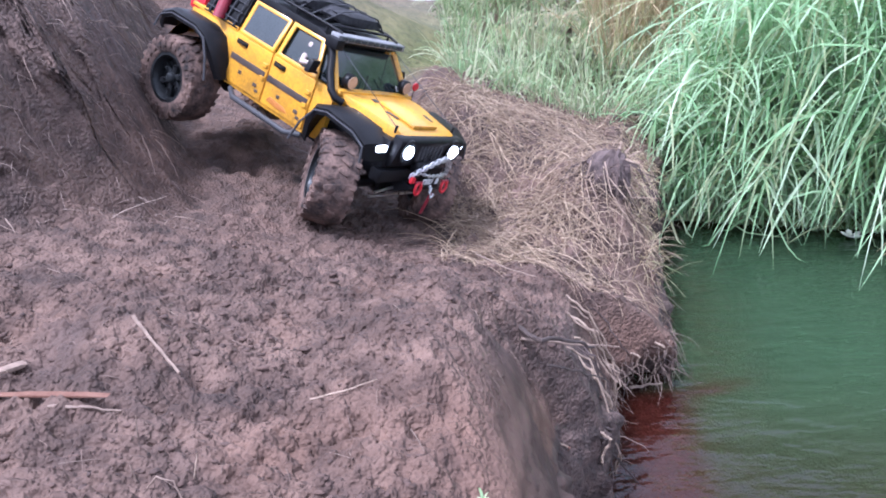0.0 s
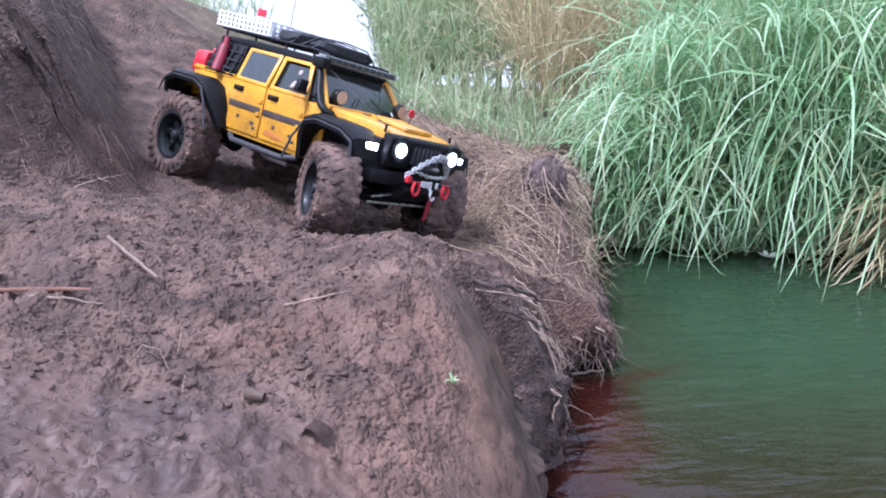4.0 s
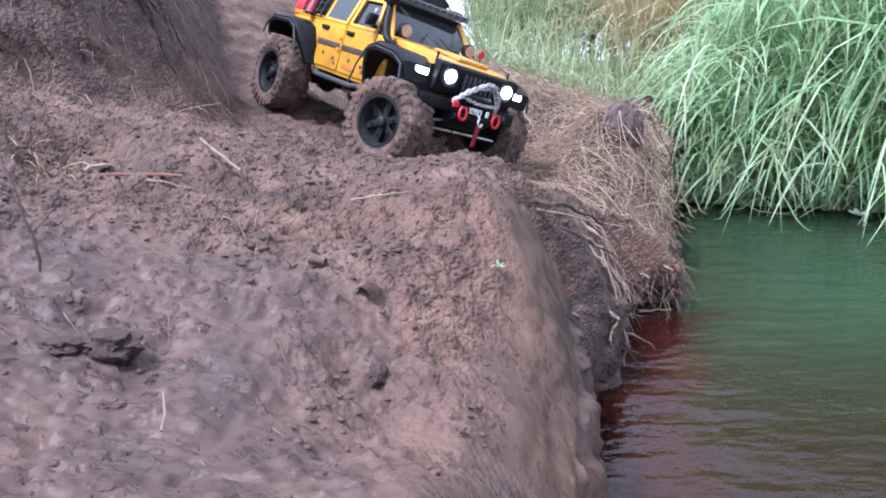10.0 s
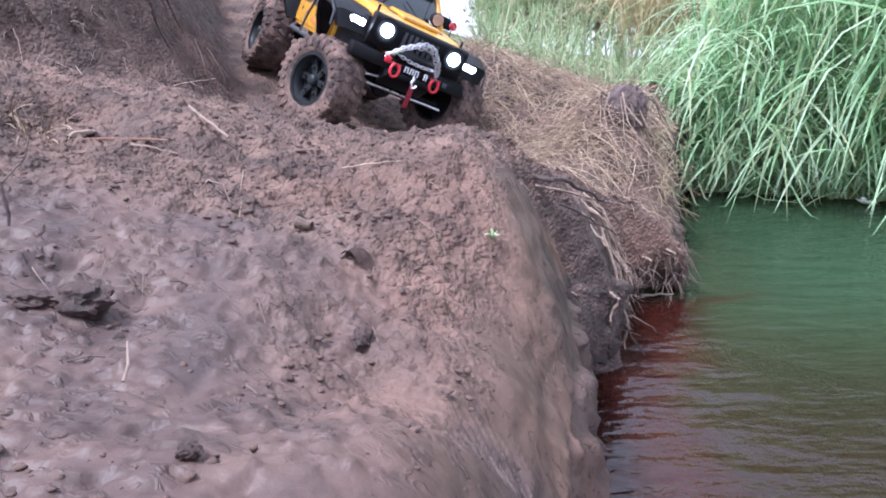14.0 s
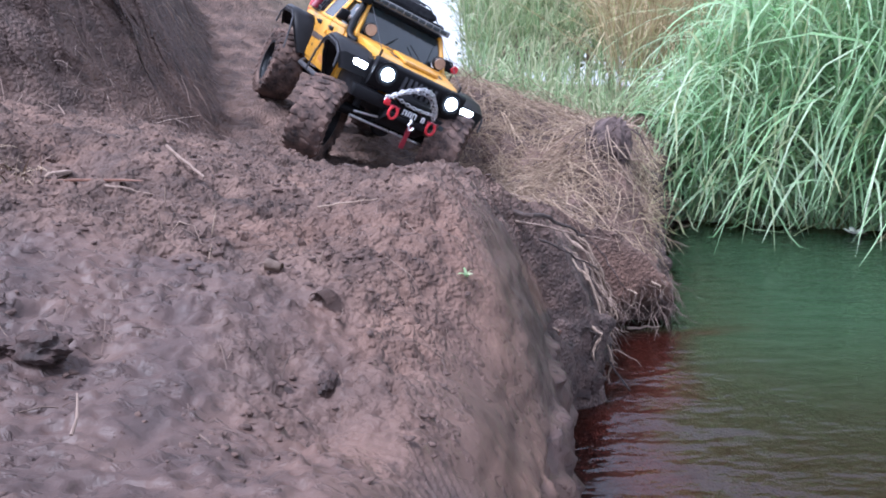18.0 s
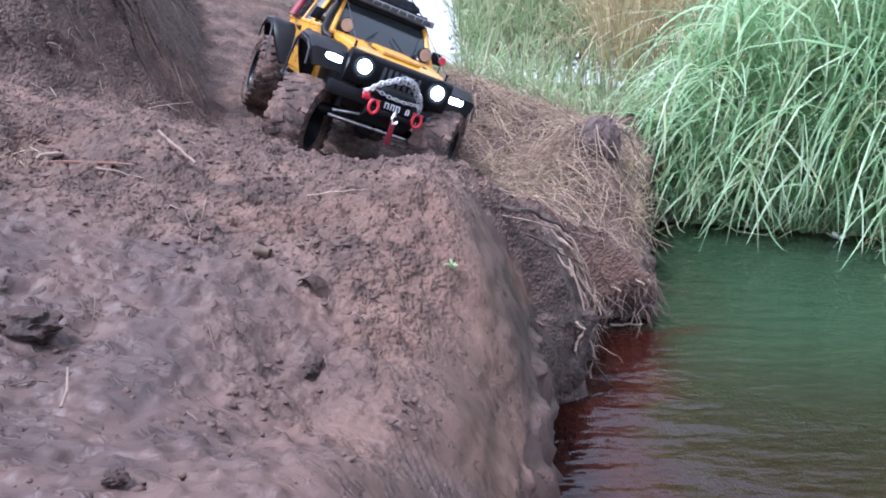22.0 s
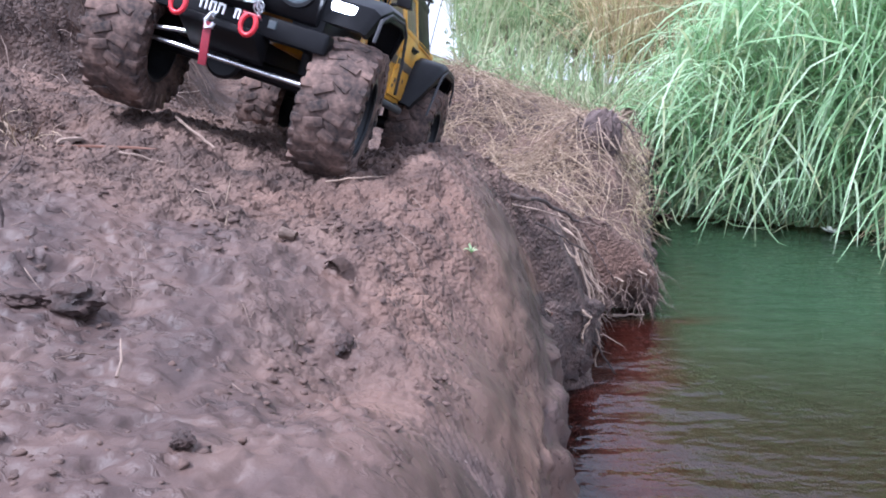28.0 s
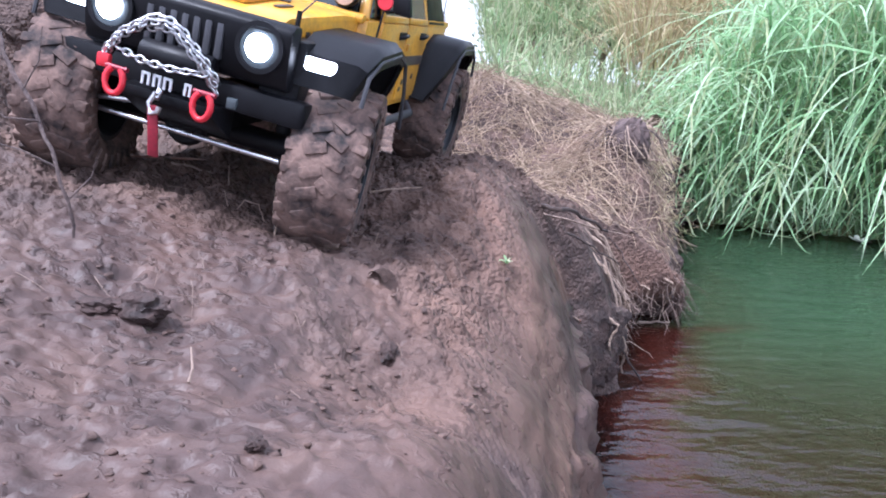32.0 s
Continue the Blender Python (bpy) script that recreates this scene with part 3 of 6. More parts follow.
def ground_mesh():
    ds = np.r_[-60, -25, -10, -5, -3, -2, -1.5, np.arange(-1.2, -0.6, 0.01), np.arange(-0.6, -0.4, 0.0036), np.arange(-0.4, -0.001, 0.0017), np.linspace(0, 0.03, 24),
               np.arange(0.045, 0.4, 0.03), np.arange(0.4, 1.4, 0.08), 1.8, 2.5, 4, 8, 20, 60]
    ys = np.r_[-60, -20, -6, -2, -0.8, -0.3, -0.1, 0.0, 0.06, np.arange(0.1, 0.3, 0.0017), np.arange(0.3, 0.6, 0.0021), np.arange(0.6, 0.78, 0.0027), np.arange(0.78, 0.82, 0.0014), np.arange(0.82, 1.0, 0.0035), np.arange(1.0, 1.05, 0.0011), np.arange(1.05, 1.12, 0.004), np.arange(1.12, 1.8, 0.009), np.arange(1.8, 2.7, 0.02), np.arange(2.7, 3.4, 0.06), 3.8, 4.5, 6, 8, 12, 20, 60]
    D, Y = np.meshgrid(ds, ys)
    X = edge(Y) + D
    Z = bank(X, Y)
    W = smooth(0, 0.03, D)
    cave = smooth(0.83, 0.92, Y) * smooth(1.05, 1.0, Y)
    bed = -0.05 - 0.3 * np.clip(D, 0, 0.7)
    rise = smooth(-0.02, 0.06, Y - shore(X)) * 0.05 + 0.15 * smooth(0.02, 0.4, Y - shore(X)) + 0.45 * smooth(0.0, 1.6, Y - shore(X)) + 0.9 * smooth(1, 12, Y - shore(X))
    floor = np.where(Y > shore(X) - 0.02, np.maximum(bed * (1 - smooth(-0.02, 0.06, Y - shore(X))), -0.3) + rise, bed)
    top = np.where(D > 0, bank(edge(Y), Y), Z)
    Z = np.where(D > 0, top * (1 - W) + floor * W, Z)
    hollow = np.where((D > -0.004) & (D < 0.05), smooth(0.06, 0.5, W) * (1 - 0.7 * smooth(0.8, 1, W)), 0)
    X = X - 0.03 * cave * hollow
    Y = Y + 0.055 * bump(0, Y, 0, 1.028, 1, 0.022) * hollow
    ny, nx = X.shape
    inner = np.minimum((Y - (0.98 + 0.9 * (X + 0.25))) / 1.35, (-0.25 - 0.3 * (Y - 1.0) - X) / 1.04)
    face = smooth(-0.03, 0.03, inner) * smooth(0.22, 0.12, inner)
    wet = np.zeros((ny, nx, 4))
    wet[..., 3] = 1
    wet[..., 0] = 0.25
    near = (Y > 0.05) & (Y < 2.7) & (D > -1.25) & (D < 0.06)
    for j, i in zip(*np.nonzero(near)):
        k, calm = crumbs(X[j, i], Y[j, i])
        if D[j, i] >= 0:
            q = Vector((X[j, i], Y[j, i] * 1.0, Z[j, i]))
            X[j, i] += 0.02 * noise.noise(q * 22) + 0.012 * noise.noise(q * 55) + 0.005 * noise.noise(q * 130)
        else:
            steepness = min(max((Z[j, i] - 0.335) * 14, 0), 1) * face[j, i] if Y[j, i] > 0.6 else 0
            q = Vector((X[j, i], Y[j, i], Z[j, i]))
            fall = float(smooth(-0.115 if Y[j, i] < 0.7 else -0.07, -0.02, D[j, i])) * (Y[j, i] < 1.2)
            torn = gouge(X[j, i], Y[j, i])
            X[j, i] += fall * (0.005 * noise.noise(q * 28) + 0.0022 * noise.noise(q * 70))
            Z[j, i] += k * (1 - 0.9 * fall) - torn * (0.007 + 0.004 * math.sin((X[j, i] + 0.6 * Y[j, i]) * 900)) + steepness * 0.022 * noise.noise(q * 17)
            d = noise.voronoi(q * 42)[0][0]
            Y[j, i] -= steepness * 0.012 * (0.6 - 1.4 * d * d) + steepness * (0.02 * noise.noise(q * 26 + Vector((0, 0, 7))) + 0.011 * noise.noise(q * 70) + 0.006 * noise.noise(q * 140))
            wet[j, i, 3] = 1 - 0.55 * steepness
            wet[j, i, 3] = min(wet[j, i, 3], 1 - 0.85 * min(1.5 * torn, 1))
        wet[j, i, 0] = calm
    # dark soil on the wall, with shade below the lip painted in; rust in the cave
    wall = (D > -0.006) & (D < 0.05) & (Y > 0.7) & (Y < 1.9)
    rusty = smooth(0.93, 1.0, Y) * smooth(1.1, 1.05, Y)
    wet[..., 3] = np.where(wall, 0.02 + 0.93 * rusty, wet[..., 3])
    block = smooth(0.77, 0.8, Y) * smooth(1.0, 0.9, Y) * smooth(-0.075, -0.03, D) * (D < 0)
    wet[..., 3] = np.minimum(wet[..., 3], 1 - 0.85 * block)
    slope = smooth(-0.05, 0.0, D)
    patch = np.array([[noise.noise(Vector((x * 13, y * 11, 2.0))) for x, y in zip(rx, ry)] for rx, ry in zip(X, Y)])
    wet[..., 1] = np.clip(slope * 0.75 * (Y > 0.7) * (D < 0.1) + (D > 0.02) * 0.9 + np.clip(patch - 0.05, 0, 1) * 0.55 * (Y < 1.1)
                          + 0.5 * np.clip(0.6 + 1.4 * patch, 0, 1) * smooth(0.5, 0.56, Y + 1.25 * np.clip(X + 0.13, 0, 1)) * smooth(0.66, 0.52, Y) * smooth(-0.16, -0.06, X)
                          + 0.4 * smooth(-0.13, -0.07, D) * (D < 0) * smooth(0.74, 0.6, Y) * np.clip(0.75 + 1.2 * patch, 0.2, 1), 0, 1)
    wet[..., 2] = np.maximum(smooth(1.9, 2.5, Y - 0.2 * X) * smooth(-0.6, 0.1, X), (Y > shore(X)) * (D > 0.05))
    f = (np.arange(ny - 1)[:, None] * nx + np.arange(nx - 1)).ravel()
    me = bpy.data.meshes.new("ground")
    me.from_pydata(np.stack([X, Y, Z], -1).reshape(-1, 3).tolist(), [], np.stack([f, f + 1, f + nx + 1, f + nx], 1).tolist())
    layer = me.color_attributes.new("wet", "FLOAT_COLOR", "POINT")
    layer.data.foreach_set("color", wet.ravel())
    me.materials.append(MUD)
    me.shade_smooth()
    return me


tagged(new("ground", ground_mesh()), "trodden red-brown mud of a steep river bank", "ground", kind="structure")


def water_mesh():
    xs = np.r_[-2, np.arange(0.0, 0.5, 0.012), np.arange(0.5, 1.2, 0.03), 1.5, 2, 3, 6, 14, 40]
    ys = np.r_[-40, -10, -3, -1, np.arange(-0.3, 1.3, 0.016), np.arange(1.3, 2.0, 0.04), 2.4, 3]
    X, Y = np.meshgrid(xs, ys)
    ny, nx = X.shape
    d = X - edge(Y)
    murk_reflect = np.ones((ny, nx, 4))
    murk_reflect[..., :3] = (0.62 + 0.2 * smooth(0.05, 0.34, d) + 0.25 * smooth(0.02, 0.3, d) * smooth(0.65, 1.2, Y))[..., None]
    murk_reflect[..., 0] = np.minimum(murk_reflect[..., 0], 0.95)
    # brown near, green far: the painted reflection of the reeds fades in with distance
    murk_reflect[..., 1] = 1 - smooth(0.7, 1.3, Y + 0.25 * X)
    # band along the bank coloured to the outline of its dark reflection
    murk_reflect[..., 2] = (1 - smooth(0.1, 0.15, d - 0.02 * smooth(0.75, 0.5, Y))) * (1 - smooth(1.02, 1.06, Y))
    f = (np.arange(ny - 1)[:, None] * nx + np.arange(nx - 1)).ravel()
    me = bpy.data.meshes.new("water")
    me.from_pydata(np.stack([X, Y, 0 * X], -1).reshape(-1, 3).tolist(), [], np.stack([f, f + 1, f + nx + 1, f + nx], 1).tolist())
    me.color_attributes.new("murk_reflect", "FLOAT_COLOR", "POINT").data.foreach_set("color", murk_reflect.ravel())
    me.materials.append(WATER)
    me.shade_smooth()
    return me


tagged(new("water", water_mesh()), "murky green-brown stream with small ripples", "water", kind="structure")


# ---- strands: blades of grass, straw and hanging roots ----
def strands(name, root, ahead, length, droop, width, steps=6, sides=0, curl=0.0, seed=1):
    """Many bent blades (sides 0: flat ribbons, else thin tubes) as one mesh. root, ahead: rows of x, y, z."""
    rng = np.random.default_rng(seed)
    n = len(root)
    a = ahead / np.linalg.norm(ahead, axis=1, keepdims=True)
    k = np.linspace(0, 1, steps + 1)
    side0 = np.cross(a, (0, 0, 1.0))
    side0 /= np.linalg.norm(side0, axis=1, keepdims=True) + 1e-6
    bend = rng.normal(0, 1, (n, 1)) * curl
    p = np.zeros((n, steps + 1, 3))
    p[:, 0] = root
    for s in range(steps):
        d = a + np.array((0, 0, -1.0)) * (droop * (k[s] + 0.5 / steps))[:, None] + side0 * bend * k[s]
        d += rng.normal(0, 0.3, (n, 3)) * curl
        d /= np.linalg.norm(d, axis=1, keepdims=True)
        p[:, s + 1] = p[:, s] + d * (length / steps)[:, None]
    p[..., 2] = np.where((p[..., 1] > 1.2) & (p[..., 0] > 0.3), np.maximum(p[..., 2], 0.006), p[..., 2])
    w = width[:, None] * (np.minimum(1, 0.45 + 2.2 * k) * np.sqrt(np.clip(1 - k, 0.0, 1)) if not sides else (1 - 0.6 * k))
    w = np.maximum(w, width[:, None] * 0.05)
    roll = rng.uniform(-0.7, 0.7, n)
    t = np.gradient(p, axis=1)
    t /= np.linalg.norm(t, axis=2, keepdims=True) + 1e-9
    s = np.cross(t, (0, 0, 1.0)) + 1e-5
    s /= np.linalg.norm(s, axis=2, keepdims=True)
    u = np.cross(s, t)
    me = bpy.data.meshes.new(name)
    if sides:
        ang = 2 * np.pi * np.arange(sides) / sides
        v = p[:, :, None] + (w[..., None, None] * (np.cos(ang)[:, None] * s[:, :, None] + np.sin(ang)[:, None] * u[:, :, None]))
        base = (np.arange(n)[:, None, None] * (steps + 1) + np.arange(steps)[:, None]) * sides
        i, j = np.arange(sides), (np.arange(sides) + 1) % sides
        f = np.stack([base + i, base + j, base + sides + j, base + sides + i], -1).reshape(-1, 4)
    else:
        c, q = np.cos(roll)[:, None, None], np.sin(roll)[:, None, None]
        s = s * c + u * q
        v = np.stack([p - s * w[..., None] / 2, p + s * w[..., None] / 2], 2)
        base = (np.arange(n)[:, None] * (steps + 1) + np.arange(steps)) * 2
        f = np.stack([base, base + 1, base + 3, base + 2], -1).reshape(-1, 4)
    me.from_pydata(v.reshape(-1, 3).tolist(), [], f.tolist())
    me.shade_smooth()
    return me


def stuff(name, me, m, label, category):
    me.materials.append(m)
    return tagged(new(name, me), label, category, kind="stuff")


def over(x, y):
    return np.where(x < edge(y), bank(x, y), 0.0)


RNG = np.random.default_rng(7)


def far_height(x, y):
    s = y - shore(x)
    return smooth(-0.02, 0.06, s) * 0.05 + 0.15 * smooth(0.02, 0.4, s) + 0.45 * smooth(0.0, 1.6, s) + 0.9 * smooth(1, 12, s)


def reed_rows(n, x0, x1, deep0, deep1, long0, long1):
    x = RNG.uniform(x0, x1, n)
    y = shore(x) + deep0 + (deep1 - deep0) * RNG.random(n) ** 1.4
    x = x + 0.34 * np.clip(y - 1.75, 0, 3) * (x < 1.4)
    root = np.stack([x, y, far_height(x, y) - 0.02], 1)
    lean = RNG.normal(0, 0.45, n) + 0.3 * smooth(0.85, 0.5, x)
    lean = np.where(x * 1.8 / y < 0.75, np.maximum(lean, -0.15), lean)
    limit = 0.16 + 1.15 * np.clip(x * 1.8 / y - 0.49, 0, 3)
    ahead = np.stack([lean, -RNG.uniform(-0.2, 0.5, n), RNG.uniform(0.9, 1.9, n)], 1)
    return root, ahead, np.minimum(RNG.uniform(long0, long1, n), limit * RNG.uniform(0.7, 1.15, n)), RNG.uniform(0.5, 1.9, n), RNG.uniform(0.004, 0.0095, n)


reeds = tagged(new("reed_bed"), "dense bed of long arching bright green reeds", "reeds")
for k in range(20):
    rows = reed_rows(12, -0.1, 0.1, 0, 0.02, 0.5, 0.95)
    rows[0][:, :2] -= rows[0][:, :2].mean(0)
    rows[0][:, 2] = 0
    for q in range(12):
        one = strands("blade", rows[0][q:q + 1] * 0, rows[1][q:q + 1], rows[2][q:q + 1], rows[3][q:q + 1], rows[4][q:q + 1], 8, seed=k * 12 + q)
        one.materials.append(REED)
        x = 0.5 + 0.9 * RNG.random()
        y = shore(x) + 0.04 + 0.14 * RNG.random()
        s = min(1.0, 0.28 + 1.3 * (x - 0.47))
        shared("blade", one, reeds, Matrix.Translation((x, y, float(far_height(x, y)) - 0.02)) @ Matrix.Diagonal((s, s, s, 1)))
for n, a in ((2600, (0.48, 2.2, 0.0, 0.14, 0.15, 0.45)), (4000, (0.49, 2.4, 0.03, 0.35, 0.4, 0.85)), (3400, (0.56, 2.8, 0.2, 0.8, 0.55, 1.1)), (1500, (0.8, 3.4, 0.6, 1.6, 0.8, 1.4))):
    ob = stuff("blades", strands("blades", *reed_rows(n, *a), steps=8, seed=n + int(a[3] * 100)), REED, "", "")
    ob.parent = reeds
x = RNG.uniform(0.5, 2.0, 2400)
drape = np.stack([x, shore(x) + RNG.uniform(-0.01, 0.1, 2400), RNG.uniform(0.06, 0.5, 2400) * smooth(0.3, 0.75, x)], 1)
ob = stuff("blades", strands("blades", drape, np.stack([RNG.normal(0.0, 0.5, 2400), -RNG.uniform(0.1, 0.6, 2400), RNG.uniform(0.2, 1.2, 2400)], 1), RNG.uniform(0.12, 0.36, 2400), RNG.uniform(0.9, 2.4, 2400),
           RNG.uniform(0.004, 0.009, 2400), 8, seed=77), REED, "", "")
ob.parent = reeds
tagged(reeds, kind="stuff")

# dry reeds at the water's edge to the side
x = RNG.uniform(1.06, 1.65, 800)
y = shore(x) + RNG.uniform(-0.07, 0.03, 800)
stuff("dry_reeds", strands("dry_reeds", np.stack([x, y, RNG.uniform(0.02, 0.17, 800)], 1), np.stack([RNG.normal(-0.6, 0.5, 800), RNG.normal(-0.5, 0.3, 800), RNG.uniform(0.0, 0.6, 800)], 1),
      RNG.uniform(0.12, 0.3, 800), RNG.uniform(0.4, 1.4, 800), RNG.uniform(0.003, 0.008, 800), 6, seed=5), DRYREED, "bleached dry reeds flattened at the water's edge", "dry grass")

# the grassy slope behind
def slope_grass(n, x0, x1, y0, y1, long0, long1, wide, seed, m, name, label):
    x, y = RNG.uniform(x0, x1, n), y0 + (y1 - y0) * RNG.random(n)
    z = np.where(y > shore(x), np.maximum(far_height(x, y), np.where(x < edge(y), bank(x, y), 0)), over(x, y))
    keep = (x < edge(y) - 0.02) | (y > shore(x) + 0.02)
    root = np.stack([x, y, z - 0.01], 1)[keep]
    k = len(root)
    me = strands(name, root, np.stack([RNG.normal(0, 0.35, k), RNG.normal(-0.15, 0.3, k), RNG.uniform(0.7, 1.3, k)], 1), RNG.uniform(long0, long1, k), RNG.uniform(0.3, 1.6, k), RNG.uniform(0.5, 1, k) * wide, 5, seed=seed)
    return stuff(name, me, m, label, "grass")


slope_grass(6500, 0.1, 1.0, 1.75, 3.4, 0.06, 0.16, 0.006, 11, GRASS, "slope_grass", "pale green grass on the slope behind")
slope_grass(2600, 0.8, 2.2, 2.5, 3.8, 0.3, 0.7, 0.007, 12, GRASS, "tall_grass", "tall yellowing grass on the far bank")
slope_grass(5200, 0.5, 1.35, 2.1, 3.0, 0.18, 0.55, 0.0045, 13, DRYREED, "dry_grass", "tall dry grass among the green")
slope_grass(4200, 0.1, 1.5, 2.5, 3.4, 0.12, 0.34, 0.006, 16, GRASS, "crest_grass", "knee-high green grass along the crest")
slope_grass(2600, -2.2, -0.25, 2.4, 4.2, 0.05, 0.16, 0.006, 14, GRASS, "hill_grass", "low grass along the top of the track")

# straw and roots on the banks
def litter(name, n, place, long0, long1, thick, down, m, label, seed, flat=0.35):
    x, y = place(n)
    e = 0.004
    z = over(x, y)
    gx, gy = (over(x + e, y) - z) / e, (over(x, y + e) - z) / e
    normal = np.stack([-gx, -gy, np.ones(n)], 1)
    normal /= np.linalg.norm(normal, axis=1, keepdims=True)
    fall = np.stack([-gx, -gy, -(gx ** 2 + gy ** 2)], 1)
    fall /= np.linalg.norm(fall, axis=1, keepdims=True) + 1e-6
    wild = RNG.normal(0, 1, (n, 3))
    wild -= normal * (wild * normal).sum(1, keepdims=True)
    wild /= np.linalg.norm(wild, axis=1, keepdims=True)
    ahead = fall * down + wild * (1 - down * 0.6) + normal * RNG.uniform(0.02, flat, (n, 1))
    me = strands(name, np.stack([x, y, z], 1) + normal * 0.002, ahead, RNG.uniform(long0, long1, n), RNG.uniform(0.3, 1.6, n), RNG.uniform(0.5, 1, n) * thick, 6, sides=3, curl=0.28, seed=seed)
    return stuff(name, me, m, label, "straw")


def hump(n):
    y = RNG.uniform(1.07, 1.75, n)
    return edge(y) - 0.05 - (0.26 + 0.14 * smooth(1.2, 1.5, y)) * RNG.random(n) ** 0.8, y


def brink(n):
    y = RNG.uniform(1.13, 1.6, n)
    return edge(y) - 0.05 * RNG.random(n), y


def steep(n):
    y = RNG.uniform(0.62, 1.9, n * 8)
    x = RNG.uniform(-1.1, -0.2, n * 8)
    inner = np.minimum((y - (0.98 + 0.9 * (x + 0.25))) / 1.35, (-0.25 - 0.3 * (y - 1.0) - x) / 1.04)
    keep = np.nonzero((inner > 0.0) & (inner < 0.3))[0][:n]
    keep = np.resize(keep, n)
    return x[keep], y[keep]


def field(n):
    y = 0.3 + 0.85 * RNG.random(n)
    return edge(y) - 0.05 - 0.42 * RNG.random(n), y


litter("straw", 3600, hump, 0.03, 0.12, 0.0008, 0.3, STRAW, "matted dry straw over the bank's edge", 21)
litter("long_straw", 850, hump, 0.05, 0.14, 0.0012, 0.25, STRAW, "long bleached grass stems on the bank's edge", 27, 0.5)
litter("edge_grass", 130, brink, 0.03, 0.085, 0.0007, 0.4, DRYREED, "yellowing grass drooping over the edge", 28, 0.9)
litter("straw_fringe", 350, brink, 0.02, 0.07, 0.0008, 0.5, STRAW, "dry straw hanging over the water", 22, 0.3)
litter("bank_roots", 170, steep, 0.02, 0.075, 0.0009, 0.75, BANKROOT, "pale roots hanging down the steep bank", 26, 0.5)
litter("bank_straw", 2200, steep, 0.006, 0.03, 0.0006, 0.6, BANKGRASS, "dead grass and rootlets hanging down the steep bank", 23, 0.5)
y = RNG.uniform(0.86, 1.12, 260)
top = over(edge(y) - 0.001, y)
mat_root = np.stack([edge(y) + RNG.uniform(0.0, 0.014, 260), y, top * RNG.uniform(0.3, 1.02, 260)], 1)
stuff("root_mat", strands("root_mat", mat_root, np.stack([RNG.normal(0.1, 0.5, 260), RNG.normal(-0.1, 0.9, 260), RNG.uniform(-1.2, 0.2, 260)], 1), RNG.uniform(0.012, 0.06, 260), RNG.uniform(0.3, 1.4, 260), RNG.uniform(0.0004, 0.0009, 260), 6, sides=3, curl=0.6, seed=33),
      ROOTS, "matted dead roots hanging from the undercut bank", "roots")
litter("mud_straw", 420, field, 0.008, 0.04, 0.0005, 0.2, ROOTS, "bits of straw trodden into the mud", 24, 0.12)


# ---- the model truck ----
WHEEL_R = 0.0625
AXLE_Y = {1: 0.165, -1: -0.17}
truck = tagged(new("model_truck"), "muddy yellow and black model off-road truck with its lamps lit", "model truck")
truck_wheels = {}


def tyre_mesh(mirror):
    r, w = WHEEL_R, 0.0265
    prof = [(-w * 0.72, 0.032), (-w * 0.95, 0.038), (-w, 0.048), (-w * 0.94, 0.0568), (-w * 0.74, 0.0598), (-w * 0.3, 0.0608), (0, 0.0606), (w * 0.3, 0.0608), (w * 0.74, 0.0598), (w * 0.94, 0.0568), (w, 0.048), (w * 0.95, 0.038), (w * 0.72, 0.032)]
    bm = lathe(prof, 110)
    for v in bm.verts:
        k = 1 + 0.024 * noise.noise(v.co * 110) + 0.016 * noise.noise(v.co * 260)
        v.co = Vector((v.co.x, v.co.y * k, v.co.z * k))
    rng = random.Random(4)
    for k in range(25):
        a = 2 * math.pi * k / 25
        for s in (-1, 1):
            shift = 0.5 * 2 * math.pi / 25 if s > 0 else 0
            turn = pose(0, 0, 0, math.degrees(a + shift))
            skew = pose(0, 0, 0, 0, 0, s * 24 + rng.uniform(-9, 9))
            h = r + rng.uniform(-0.0016, 0.0004)
            slab(s * -0.001, s * rng.uniform(0.0135, 0.017), -0.0042, 0.0042, 0.055, h, 0.0018, turn @ skew, bm)
            slab(s * 0.0165, s * 0.027, -0.0038, 0.0038, 0.0505, h - 0.0022, 0.002, turn @ pose(0, 0, 0, 0, 0, s * 8), bm)
            slab(s * 0.0245, s * 0.0278, -0.003, 0.003, 0.044, 0.0525, 0.0008, turn, bm)
    return bm


